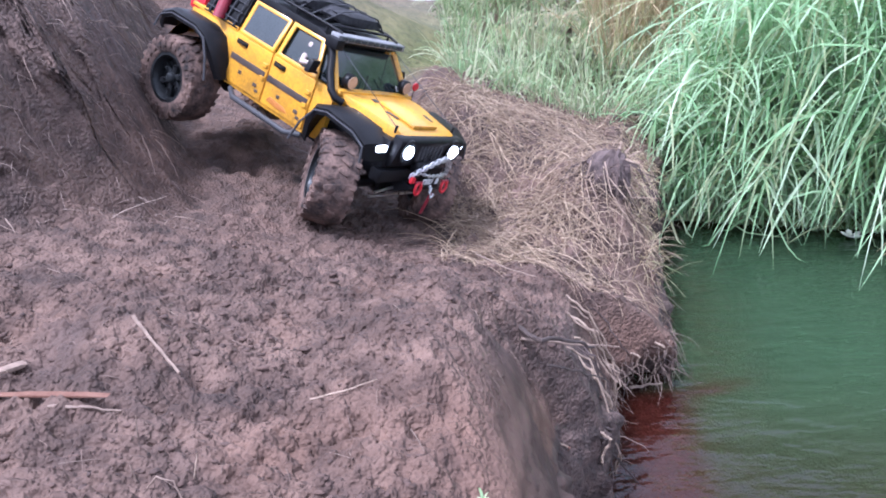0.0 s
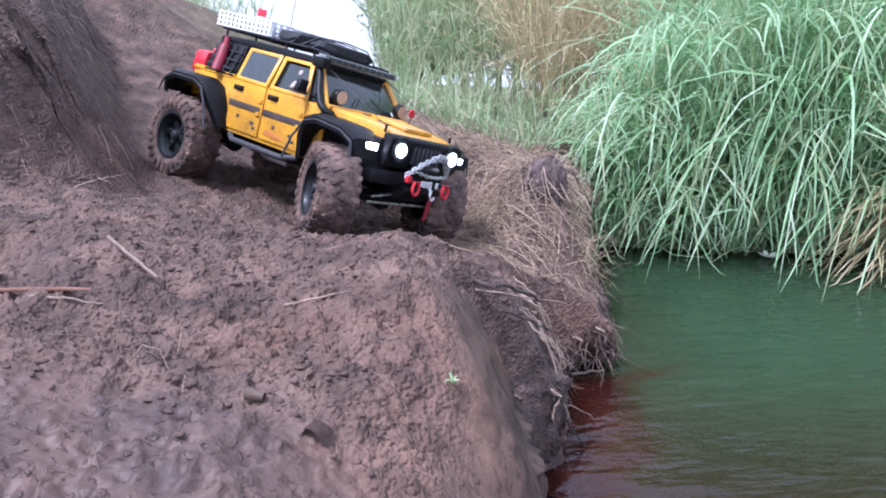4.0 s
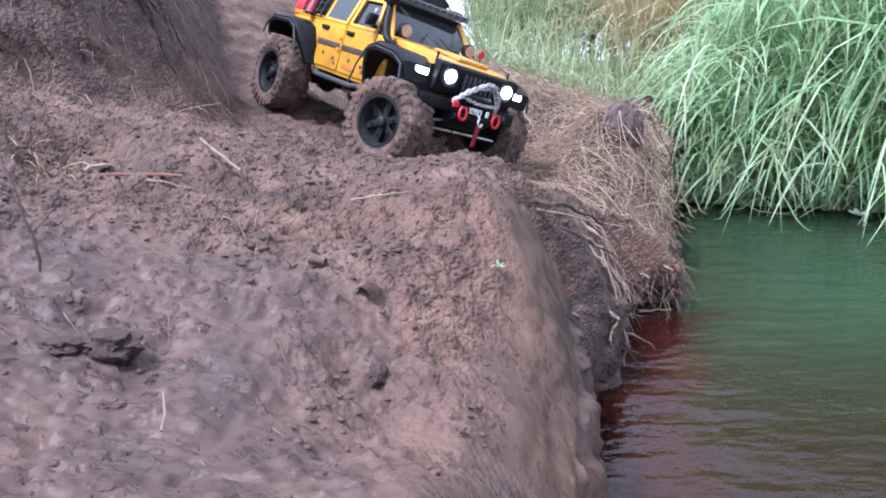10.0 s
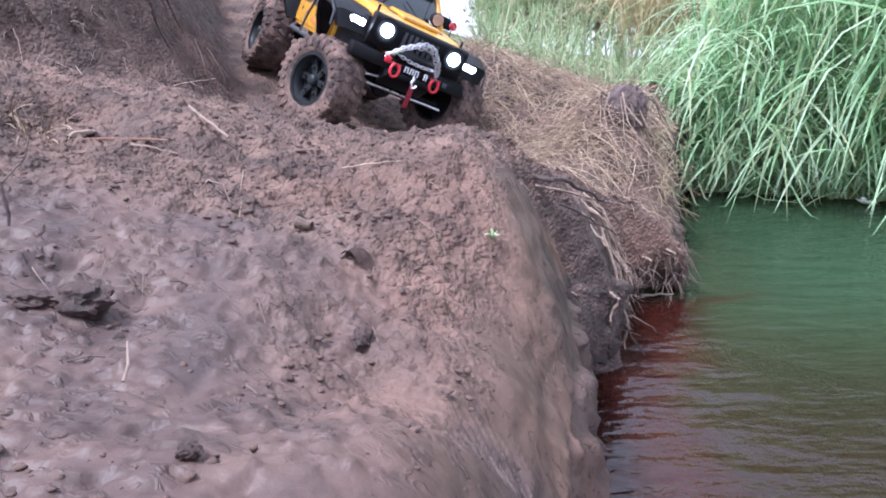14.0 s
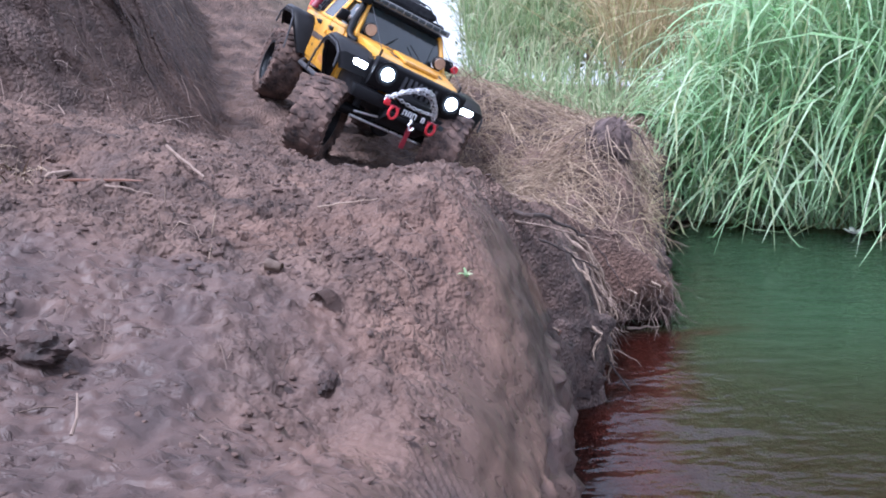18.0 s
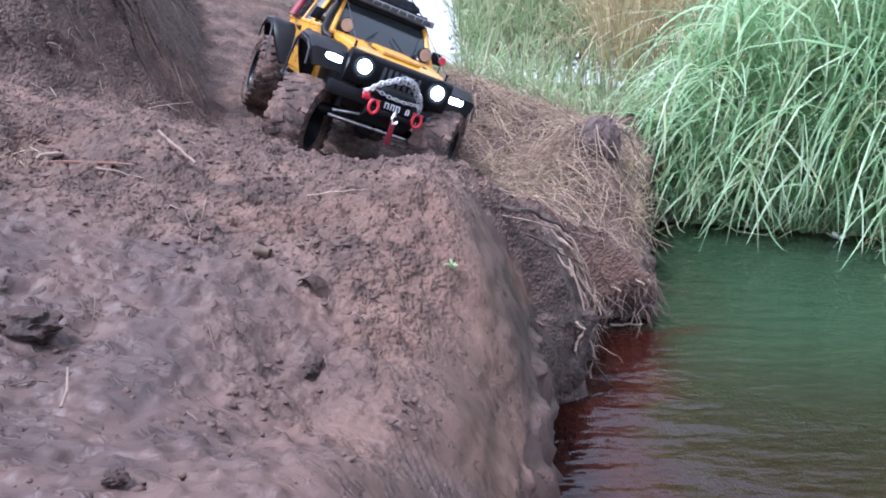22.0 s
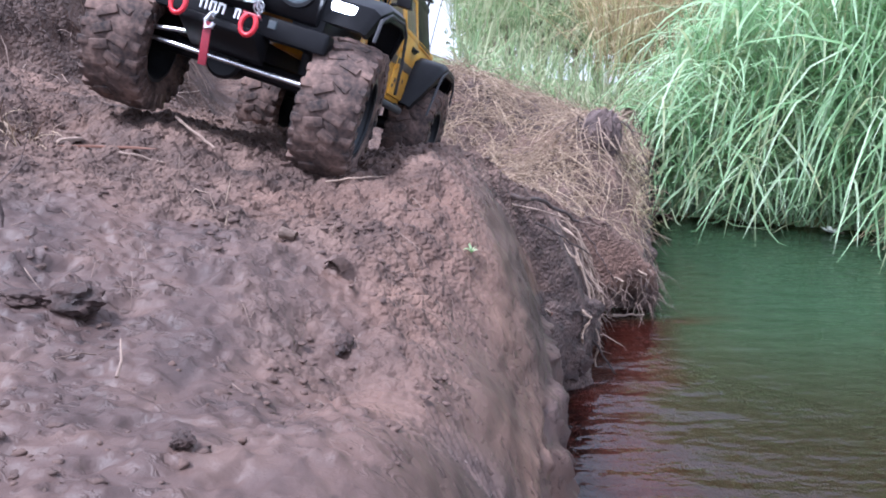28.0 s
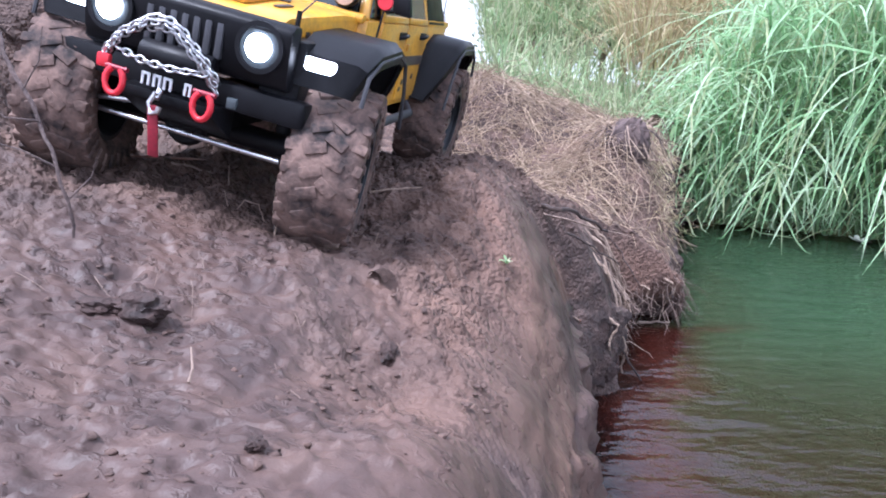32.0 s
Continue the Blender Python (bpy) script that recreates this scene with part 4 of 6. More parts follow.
def wheel(side, fore):
    """Rim with spokes; the tyre, the beadlock ring and the hub are its pieces. Outside faces +x on the right."""
    s = side
    prof = [(-0.021, 0.034), (-0.021, 0.031), (-0.004, 0.0285), (0.012, 0.0285), (0.019, 0.0315), (0.0215, 0.0335), (0.0215, 0.0362), (0.016, 0.0362)]
    bm = lathe([(s * x, r) for x, r in prof], 40)
    drum(s * 0.004, 0, 0, 0.029, 0.003, "x", 32, None, 0, bm)
    rim = part("wheel", bm, RIM, truck, "black six-spoke rim caked with mud")
    for k in range(6):
        part("spoke", slab(s * 0.006, s * 0.013, -0.0045, 0.0045, 0.006, 0.0305, 0.001, pose(0, 0, 0, k * 60)), RIM, rim)
    part("tyre", tyre_mesh(s), RUBBER, rim, "chunky tyre caked in brown mud")
    ring = lathe([(s * 0.0216, 0.0318), (s * 0.0236, 0.0322), (s * 0.0236, 0.0368), (s * 0.0212, 0.038)], 40)
    part("beadlock_ring", ring, RIM, rim, "dusty black ring")
    hub = drum(s * 0.013, 0, 0, 0.0085, 0.014, "x", 18, 0.007)
    for k in range(6):
        drum(s * 0.0145, 0.018 * math.cos(k * math.pi / 3 + 0.5), 0.018 * math.sin(k * math.pi / 3 + 0.5), 0.0016, 0.004, "x", 8, None, 0, hub)
    part("hub", hub, RIM, rim)
    truck_wheels[(side, fore)] = rim


for fore in (1, -1):
    for side in (1, -1):
        wheel(side, fore)


def arch(y, r, start, stop, steps=9):
    return [(y + r * math.cos(radians(a)), 0.06 + r * math.sin(radians(a))) for a in np.linspace(start, stop, steps)]


# body tub between bumper and tailgate, cut out over the rear wheels
tub = [(-0.2, 0.115), (-0.2, 0.16), (0.103, 0.156), (0.103, 0.086), (0.07, 0.08), (-0.096, 0.08)] + arch(-0.17, 0.072, 25, 155)
part("body", prism(tub, -0.083, 0.083, 0.003), YELLOW, truck, "mud-specked yellow bodywork")
hood = [(0.1, 0.108), (0.1, 0.1575), (0.13, 0.1575), (0.2, 0.1505), (0.213, 0.146), (0.213, 0.125), (0.206, 0.108)]
bm = prism(hood, -0.064, 0.064, 0.004)
for v in bm.verts:
    v.co.x *= 1.18 - 0.22 * smooth(0.1, 0.21, v.co.y)
part("hood", bm, YELLOW, truck, "yellow hood with dark stickers")
bm = slab(-0.028, 0.028, 0.12, 0.185, 0.153, 0.1585, 0.003, pose(0, 0, 0.0165, -5.6))
part("hood_scoop", bm, YELLOW, truck)
for k, (x, y, sx, sy, a) in enumerate(((-0.03, 0.14, 0.008, 0.016, 20), (0.012, 0.15, 0.012, 0.02, -30), (0.034, 0.165, 0.006, 0.02, 12), (-0.012, 0.178, 0.016, 0.008, 35), (-0.042, 0.17, 0.005, 0.018, -10), (0.03, 0.128, 0.01, 0.008, 5))):
    z = 0.1568 - max(y - 0.13, 0) * 0.1 + (0.0035 if abs(x) < 0.026 else 0.001)
    part("sticker", slab(-sx / 2, sx / 2, -sy / 2, sy / 2, 0, 0.0012, 0.0004, pose(x, y, z, -5.6, 0, a)), STRIPE, truck, "dark brown sticker")
for side in (1, -1):
    for k in range(7):
        if k == 3:
            continue
        part("sticker", slab(side * 0.068, side * 0.071, 0.118 + k * 0.0092, 0.1245 + k * 0.0092, 0.1405 - k * 0.0007, 0.1465 - k * 0.0007, 0.0004, pose(side * (0.0032 - k * 0.0014), 0, 0)), STRIPE, truck, "dark letter-like bar")
# grille mask, slots and lamps
mask = [(0.205, 0.104), (0.205, 0.147), (0.2155, 0.147), (0.222, 0.143), (0.2175, 0.112), (0.213, 0.104)]
grille = part("grille", prism(mask, -0.073, 0.073, 0.003), BLACK, truck, "black grille panel")
for k in range(7):
    part("slot", slab(-0.0245 + k * 0.0082 - 0.0024, -0.0245 + k * 0.0082 + 0.0024, 0.215, 0.2215, 0.114, 0.137, 0.0012), TRIM, grille)
for side in (1, -1):
    ring = lathe([(-0.002, 0.0165), (0.006, 0.0165), (0.006, 0.0135), (-0.002, 0.0135)], 28)
    ring.transform(pose(side * 0.0525, 0.2165, 0.1289, 0, 0, 90))
    lamp = part("headlight", ring, BLACK, truck, "round headlight, lit white")
    part("reflector", drum(side * 0.0525, 0.2195, 0.1289, 0.0138, 0.004, "y", 28, 0.013, 0.0006), SKYGLASS, lamp, "clear dusty lamp glass")
    dome = drum(side * 0.0525, 0.2215, 0.1289, 0.0092, 0.005, "y", 24, 0.0075, 0.0008)
    part("lens", dome, LAMP, lamp, "glowing white lens")
# flat-topped black fenders with their lamps
def fender(side, y, front):
    x0, x1 = 0.07, 0.121
    if front:
        path = [(0.084, 0.083), (0.094, 0.112), (0.11, 0.136), (0.131, 0.1425), (0.178, 0.139), (0.2, 0.129), (0.204, 0.11)]
    else:
        path = [(-0.094, 0.083), (-0.104, 0.112), (-0.118, 0.136), (-0.139, 0.1435), (-0.192, 0.143), (-0.215, 0.132), (-0.224, 0.112)]
    bm = bmesh.new()
    rows = []
    for i, (yy, zz) in enumerate(path):
        a, b = path[max(i - 1, 0)], path[min(i + 1, len(path) - 1)]
        t = Vector((0, b[0] - a[0], b[1] - a[1])).normalized()
        out = Vector((0, -t.z, t.y)) if front else Vector((0, t.z, -t.y))
        if out.z < 0 and abs(out.z) > 0.3:
            out = -out
        c = Vector((0, yy, zz))
        x1 = (0.097, 0.111, 0.12, 0.121, 0.121, 0.119, 0.112)[i]
        rows.append([bm.verts.new(Vector((side * x, 0, 0)) + c + out * h) for x, h in ((x0, 0.005), (x1 - 0.006, 0.0055), (x1, 0.001), (x1, -0.008), (x1 - 0.003, -0.008), (x1 - 0.005, 0.0), (x0, 0.0))])
    for a, b in zip(rows, rows[1:]):
        for i in range(7):
            bm.faces.new((a[i], a[(i + 1) % 7], b[(i + 1) % 7], b[i]))
    bm.faces.new(rows[0])
    bm.faces.new(list(reversed(rows[-1])))
    bmesh.ops.recalc_face_normals(bm, faces=bm.faces[:])
    ob = part("fender", bm, BLACK, truck, "wide matt black fender")
    liner = rod([(side * 0.1205, p[0], p[1] - 0.003) for p in path], 0.0016, 6)
    part("edge_strip", liner, TRIM, ob, "grey edge strip")
    return ob


for side in (1, -1):
    fr = fender(side, 0.159, True)
    part("marker_lamp", slab(side * 0.077, side * 0.1, 0.198, 0.2065, 0.119, 0.1305, 0.003), LAMP, fr, "glowing white marker lamp")
    fender(side, -0.159, False)
    part("inner_wing", slab(side * 0.05, side * 0.0785, 0.104, 0.208, 0.085, 0.1385, 0.003), BLACK, truck)
    # rock slider along the sill
    part("rock_slider", rod([(side * 0.083, -0.08, 0.078), (side * 0.094, -0.06, 0.073), (side * 0.094, 0.05, 0.073), (side * 0.083, 0.07, 0.078)], 0.0042, 8), TRIM, truck, "dusty grey rock slider")

# doors with frames, glass and handles
def door(side, y0, y1, slant, open_window):
    x = 0.0835
    lower = slab(side * (x - 0.002), side * (x + 0.0022), y0 + 0.0015, y1 - 0.0015, 0.086, 0.156, 0.0018)
    ob = part("door", lower, YELLOW, truck, "muddy yellow door")
    tilt = Matrix.Translation((side * x, 0, 0.157)) @ pose(0, 0, 0, 0, -side * 9) @ Matrix.Translation((-side * x, 0, -0.157))
    fr = bmesh.new()
    pts_out = [(y0 + 0.002, 0.156), (y0 + 0.002, 0.216), (y1 - 0.002 - slant, 0.216), (y1 - 0.002, 0.156)]
    pts_in = [(y0 + 0.0085, 0.163), (y0 + 0.0085, 0.2095), (y1 - 0.0085 - slant, 0.2095), (y1 - 0.0085, 0.163)]
    for xa, flip in ((x - 0.0018, False), (x + 0.0018, True)):
        o = [fr.verts.new((side * xa, y, z)) for y, z in pts_out]
        n = [fr.verts.new((side * xa, y, z)) for y, z in pts_in]
        for i in range(4):
            fr.faces.new((o[i], o[(i + 1) % 4], n[(i + 1) % 4], n[i]))
    fr.verts.ensure_lookup_table()
    for base in (0, 4):
        for i in range(4):
            a, b = base + i, base + (i + 1) % 4
            fr.faces.new((fr.verts[a], fr.verts[b], fr.verts[8 + b], fr.verts[8 + a]))
    bmesh.ops.recalc_face_normals(fr, faces=fr.faces[:])
    bevelled(fr, 0.0009, 1)
    fr.transform(tilt)
    part("window_frame", fr, YELLOW, ob)
    if not open_window:
        pane = prism(pts_in, side * (x - 0.001), side * (x + 0.0004), 0)
        pane.transform(tilt)
        part("window", pane, SKYGLASS, ob, "dusty dark window")
    h = rod([(side * (x + 0.002), y0 + 0.009, 0.146), (side * (x + 0.006), y0 + 0.012, 0.147), (side * (x + 0.006), y0 + 0.024, 0.146), (side * (x + 0.002), y0 + 0.027, 0.145)], 0.0018, 6)
    slab(side * (x + 0.0015), side * (x + 0.0032), y0 + 0.006, y0 + 0.029, 0.1425, 0.1495, 0.001, None, h)
    part("handle", h, BLACK, ob, "black door handle")
    for z in (0.118, 0.136):
        part("hinge", slab(side * (x + 0.0018), side * (x + 0.0045), y1 - 0.012, y1 - 0.004, z - 0.003, z + 0.003, 0.001), YELLOW, ob)
    stripe = slab(side * (x + 0.0018), side * (x + 0.003), y0 + 0.002, y1 - 0.005, 0.1185, 0.1275, 0.0004)
    part("stripe", stripe, STRIPE, ob, "dark brown stripe decal")
    for k, (yy, zz, w, hh) in enumerate(((0.35, 0.107, 0.006, 0.005), (0.78, 0.103, 0.008, 0.005), (0.85, 0.0965, 0.007, 0.004))):
        part("sticker", slab(side * (x + 0.0018), side * (x + 0.0028), y0 + (y1 - y0) * yy - w / 2, y0 + (y1 - y0) * yy + w / 2, zz - hh / 2, zz + hh / 2, 0.0004), STRIPE, ob, "small dark sticker")
    return ob


for side in (1, -1):
    door(side, -0.096, -0.017, 0.0, False)
    front = door(side, -0.017, 0.07, 0.02, side > 0)
    part("sticker", prism([(-0.006 + 0.0, 0.094), (0.0, 0.1015), (0.03, 0.0985), (0.038, 0.0935), (0.02, 0.091)], side * 0.0853, side * 0.0864, 0.0004), LOGO, front, "rust-coloured logo shape")
    part("body_corner", prism([(-0.2, 0.156), (-0.198, 0.163), (-0.097, 0.163), (-0.097, 0.156)], side * 0.078, side * 0.0845, 0.001), YELLOW, truck)

# cabin: dark inside, roof, quarter panels, windscreen
cab = [(-0.172, 0.157), (-0.164, 0.214), (0.044, 0.214), (0.084, 0.157)]
bm = prism(cab, -0.079, 0.079, 0.003, 0.16, 0.16)
part("cabin", bm, GLASS, truck, "dark cabin behind tinted glass")
roof = [(-0.17, 0.213), (-0.168, 0.224), (-0.1, 0.2275), (0.03, 0.2265), (0.056, 0.221), (0.057, 0.2135)]
part("roof", prism(roof, -0.0765, 0.0765, 0.004), BLACK, truck, "matt black hard top")
for side in (1, -1):
    q = prism([(-0.174, 0.158), (-0.168, 0.216), (-0.1, 0.216), (-0.097, 0.158)], side * 0.079, side * 0.0852, 0.002, 0.16, 0.158)
    part("quarter_panel", q, BLACK, truck, "black rear quarter panel")
    part("windscreen_pillar", rod([(side * 0.077, 0.098, 0.156), (side * 0.0715, 0.058, 0.216)], 0.0046, 8), YELLOW, truck)
ws = slab(-0.07, 0.07, -0.001, 0.001, 0.0, 0.068, 0.0006)
ws.transform(pose(0, 0.0985, 0.155, 34))
screen = part("windscreen", ws, GLASS, truck, "dark tinted windscreen")
part("cowl", slab(-0.08, 0.08, 0.088, 0.108, 0.153, 0.1605, 0.003), YELLOW, truck)
for side in (1, -1):
    part("wiper", rod([(side * 0.03, 0.104, 0.163), (side * 0.012, 0.088, 0.181)], 0.0009, 5), BLACK, screen)
part("screen_sticker", slab(-0.062, -0.055, -0.0014, 0.0016, 0.008, 0.016, 0.0003, pose(0, 0.0985, 0.155, 34)), WHITE, screen, "small white sticker")
# snorkel up the pillar, mirrors, spotlights, limb wires
snork = rod([(0.078, 0.115, 0.147), (0.087, 0.108, 0.15), (0.0875, 0.098, 0.157), (0.0855, 0.085, 0.176), (0.0815, 0.07, 0.202), (0.0815, 0.063, 0.213)], 0.0052, 10)
slab(0.0735, 0.0905, 0.056, 0.078, 0.211, 0.228, 0.003, None, snork)
part("snorkel", snork, BLACK, truck, "black air snorkel")
for side in (1, -1):
    mir = slab(side * 0.09, side * 0.106, 0.058, 0.067, 0.166, 0.187, 0.003)
    rod([(side * 0.08, 0.062, 0.165), (side * 0.095, 0.062, 0.17)], 0.002, 6, mir)
    part("mirror", mir, BLACK, truck, "black door mirror")
    spot = drum(side * 0.061, 0.1, 0.1715, 0.0105, 0.011, "y", 22, 0.0095)
    rod([(side * 0.061, 0.098, 0.156), (side * 0.061, 0.098, 0.166)], 0.0015, 6, spot)
    sp = part("spotlight", spot, BLACK, truck, "small round unlit spotlight")
    part("lens", drum(side * 0.061, 0.1062, 0.1715, 0.009, 0.002, "y", 22, 0.0078, 0.0004), LENS, sp, "pale amber lens")
    part("limb_wire", rod([(side * 0.07, 0.056, 0.2215), (side * 0.066, 0.2, 0.1535)], 0.0006, 5), TRIM, truck, "thin taut wire")
    part("wire_post", rod([(side * 0.066, 0.2, 0.146), (side * 0.066, 0.2, 0.156)], 0.0018, 6), BLACK, truck)
flag = rod([(-0.0905, 0.1, 0.145), (-0.0915, 0.098, 0.17)], 0.0009, 5)
flagged = part("flag_stalk", flag, BLACK, truck)
part("marker_flag", drum(-0.0915, 0.098, 0.1725, 0.0065, 0.004, "y", 14, 0.0055), RED, flagged, "bright red round marker")

# front bumper with winch, shackles, stinger hoop and chain
bump_bm = slab(-0.088, 0.088, 0.219, 0.236, 0.083, 0.101, 0.004)
for v in bump_bm.verts:
    v.co.y -= 0.02 * smooth(0.045, 0.09, abs(v.co.x))
bumper = part("front_bumper", bump_bm, BLACK, truck, "black steel winch bumper")
part("winch", drum(0, 0.222, 0.107, 0.0085, 0.05, "x", 16), BLACK, bumper)
part("skid_plate", prism([(0.2, 0.06), (0.232, 0.078), (0.232, 0.085), (0.2, 0.085)], -0.034, 0.034, 0.002), BLACK, bumper)
for k, (x, w) in enumerate(((0.0125, 0.006), (0.0045, 0.0055), (-0.003, 0.006), (-0.017, 0.005))):
    lt = slab(x - w / 2, x - w / 2 + 0.0016, 0.2358, 0.2372, 0.0885, 0.0965, 0.0003)
    slab(x - w / 2, x + w / 2, 0.2358, 0.2372, 0.095, 0.0966, 0.0003, None, lt)
    slab(x + w / 2 - 0.0016, x + w / 2, 0.2358, 0.2372, 0.0885, 0.0965, 0.0003, None, lt)
    part("lettering", lt, WHITE, bumper, "worn white unreadable letter shape")
part("bumper_lamp", slab(-0.051, -0.044, 0.2345, 0.2375, 0.089, 0.096, 0.001), SKYGLASS, bumper)
part("red_tag", slab(0.038, 0.047, 0.234, 0.239, 0.092, 0.101, 0.002), RED, bumper, "bright red tag")
for side in (1, -1):
    x = side * 0.0306
    loop = [(x + 0.0062 * math.sin(a), 0.2405 + 0.002 * math.sin(a * 0.5), 0.0865 + 0.0085 * math.cos(a)) for a in np.linspace(0.5, 2 * math.pi - 0.5, 14)]
    sh = part("shackle", rod(loop, 0.0021, 8), RED, bumper, "red tow shackle")
    part("pin", rod([(x - 0.0075, 0.2402, 0.0945), (x + 0.0075, 0.2402, 0.0945)], 0.0017, 8), DARKRED, sh)
hoop_pts = [(0.044, 0.231, 0.1), (0.03, 0.238, 0.115), (0.008, 0.243, 0.129), (-0.003, 0.244, 0.131), (-0.012, 0.243, 0.127), (-0.026, 0.238, 0.113), (-0.034, 0.231, 0.1)]
hoop = part("stinger_hoop", rod(hoop_pts, 0.0026, 8), BLACK, bumper, "black stinger hoop wrapped in chain")


def along(points, step):
    """Places and headings at even steps along a path."""
    out, rest = [], 0.0
    for a, b in zip(points, points[1:]):
        a, b = Vector(a), Vector(b)
        d = rest
        while d < (b - a).length:
            out.append((a + (b - a).normalized() * d, (b - a).normalized()))
            d += step
        rest = d - (b - a).length
    return out


link_bm = rod([(0.0036 * math.cos(a), 0.0021 * math.sin(a), 0) for a in np.linspace(0, 2 * math.pi, 13)[:-1]], 0.0008, 5, closed=True)
link_me = bpy.data.meshes.new("chain_link")
link_bm.to_mesh(link_me)
link_me.materials.append(STEEL)
link_me.shade_smooth()
chain = part("chain", rod([(0.041, 0.2335, 0.1035), (0.04, 0.2345, 0.105)], 0.0012, 6), STEEL, bumper, "bright steel chain draped over the hoop")
runs = [[(q[0], q[1] + 0.0035, q[2] + h) for q in hoop_pts] for h in (0.0, 0.003)] + [[(q[0] * 0.97, q[1] + 0.001, q[2] - 0.0035) for q in hoop_pts[2:]], [(0.03, 0.2395, 0.1065), (0.012, 0.2415, 0.1035), (-0.008, 0.2415, 0.1035), (-0.027, 0.239, 0.1055)]]
for r, run in enumerate(runs):
    for k, (q, d) in enumerate(along(run, 0.0052)):
        turn = Vector((1, 0, 0)).rotation_difference(d).to_matrix().to_4x4()
        shared("chain_link", link_me, chain, Matrix.Translation(q) @ turn @ pose(0, 0, 0, 90 * (k % 2) + 20 * r))
hook = rod([(0.0, 0.239, 0.088), (0.0, 0.243, 0.083)], 0.0022, 8)
hk = part("winch_hook", rod([(0.0, 0.243, 0.087), (0.003, 0.2445, 0.08), (0.0005, 0.246, 0.0735), (-0.004, 0.246, 0.0755), (-0.0045, 0.2455, 0.079)], 0.0019, 8, hook), STEEL, bumper, "steel winch hook")
strap = slab(-0.0035, 0.0035, -0.0008, 0.0008, -0.034, 0.0, 0.0005, pose(0.0, 0.2455, 0.079, -8, 4, 0))
part("pull_strap", strap, DARKRED, hk, "red nylon pull strap")
# chassis, axles and steering rods
frame_bm = slab(-0.03, -0.02, -0.19, 0.21, 0.066, 0.082, 0.002)
slab(0.02, 0.03, -0.19, 0.21, 0.066, 0.082, 0.002, None, frame_bm)
slab(-0.03, 0.03, -0.06, 0.06, 0.058, 0.074, 0.004, None, frame_bm)
part("chassis", frame_bm, BLACK, truck)
for y in AXLE_Y.values():
    ax = rod([(-0.08, y, 0.058), (0.08, y, 0.058)], 0.0085, 10)
    drum(0.012, y, 0.058, 0.018, 0.03, "y", 18, 0.014, 0.003, ax)
    axle = part("axle", ax, BLACK, truck)
    for side in (1, -1):
        part("shock", rod([(side * 0.052, y - 0.012, 0.062), (side * 0.046, y - 0.022, 0.128)], 0.0055, 10), TRIM, axle)
part("tie_rod", rod([(-0.072, 0.202, 0.056), (0.072, 0.202, 0.056)], 0.0021, 8), STEEL, truck, "bright steel tie rod")
part("drag_link", rod([(0.07, 0.207, 0.064), (-0.002, 0.206, 0.075)], 0.0019, 8), STEEL, truck, "bright steel drag link")
for side in (1, -1):
    part("side_pipe", rod([(side * 0.045, -0.05, 0.062), (side * 0.06, -0.02, 0.06), (side * 0.062, 0.03, 0.061)], 0.003, 8), STEEL, truck)
# driver figure
fig = bmesh.new()
bmesh.ops.create_uvsphere(fig, u_segments=14, v_segments=9, radius=0.0115, matrix=Matrix.Translation((0.064, 0.024, 0.194)) @ Matrix.Diagonal((0.9, 1, 1.15, 1)))
rod([(0.062, 0.02, 0.155), (0.063, 0.021, 0.184)], 0.013, 10, fig, 0.6)
rod([(0.07, 0.022, 0.178), (0.086, 0.034, 0.17), (0.088, 0.056, 0.177)], 0.0052, 8, fig, 0.7)
part("driver_figure", fig, FIGURE, truck, "small grey doll leaning an arm out")
# rear: red cans, tyre carrier, black net, bottle
part("fuel_can", slab(0.046, 0.084, -0.21, -0.178, 0.148, 0.19, 0.009), RED, truck, "bright red fuel can")
part("can_cap", drum(0.06, -0.193, 0.193, 0.005, 0.008, "z", 12), RED, truck)
part("rear_bumper", slab(-0.08, 0.08, -0.214, -0.198, 0.086, 0.104, 0.003), BLACK, truck)
spare = lathe([(-0.018, 0.03), (-0.02, 0.045), (-0.012, 0.054), (0.012, 0.054), (0.02, 0.045), (0.018, 0.03)], 36)
spare.transform(pose(-0.02, -0.216, 0.155, 0, 0, 90))
part("spare_tyre", spare, RUBBER, truck, "muddy spare tyre")
bottle = rod([(0.09, -0.135, 0.162), (0.086, -0.141, 0.208)], 0.0085, 12)
rod([(0.0858, -0.1415, 0.208), (0.084, -0.143, 0.222)], 0.005, 10, bottle)
part("bottle", bottle, DARKRED, truck, "dark red bottle strapped upright")
for k in range(4):
    part("strap", rod([(0.0862, -0.106 - k * 0.018, 0.162), (0.0805, -0.104 - k * 0.018, 0.213)], 0.0016, 6), CANVAS, truck)
for k in range(3):
    part("strap", rod([(0.0865 - 0.0022 * k, -0.1, 0.17 + k * 0.015), (0.0862 - 0.0022 * k, -0.168, 0.171 + k * 0.015)], 0.0014, 6), CANVAS, truck)
for side in (-1,):
    part("whip_aerial", rod([(-0.079, -0.19, 0.15), (-0.079, -0.19, 0.3), (-0.081, -0.192, 0.44)], 0.0007, 5), BLACK, truck)
    coil = [(-0.079 + 0.004 * math.cos(a), -0.19 + 0.004 * math.sin(a), 0.148 + a * 0.0006) for a in np.linspace(0, 14 * math.pi, 84)]
    part("aerial_spring", rod(coil, 0.0007, 5), STEEL, truck, "steel coil spring")
# roof rack with its load
rack_bm = bmesh.new()
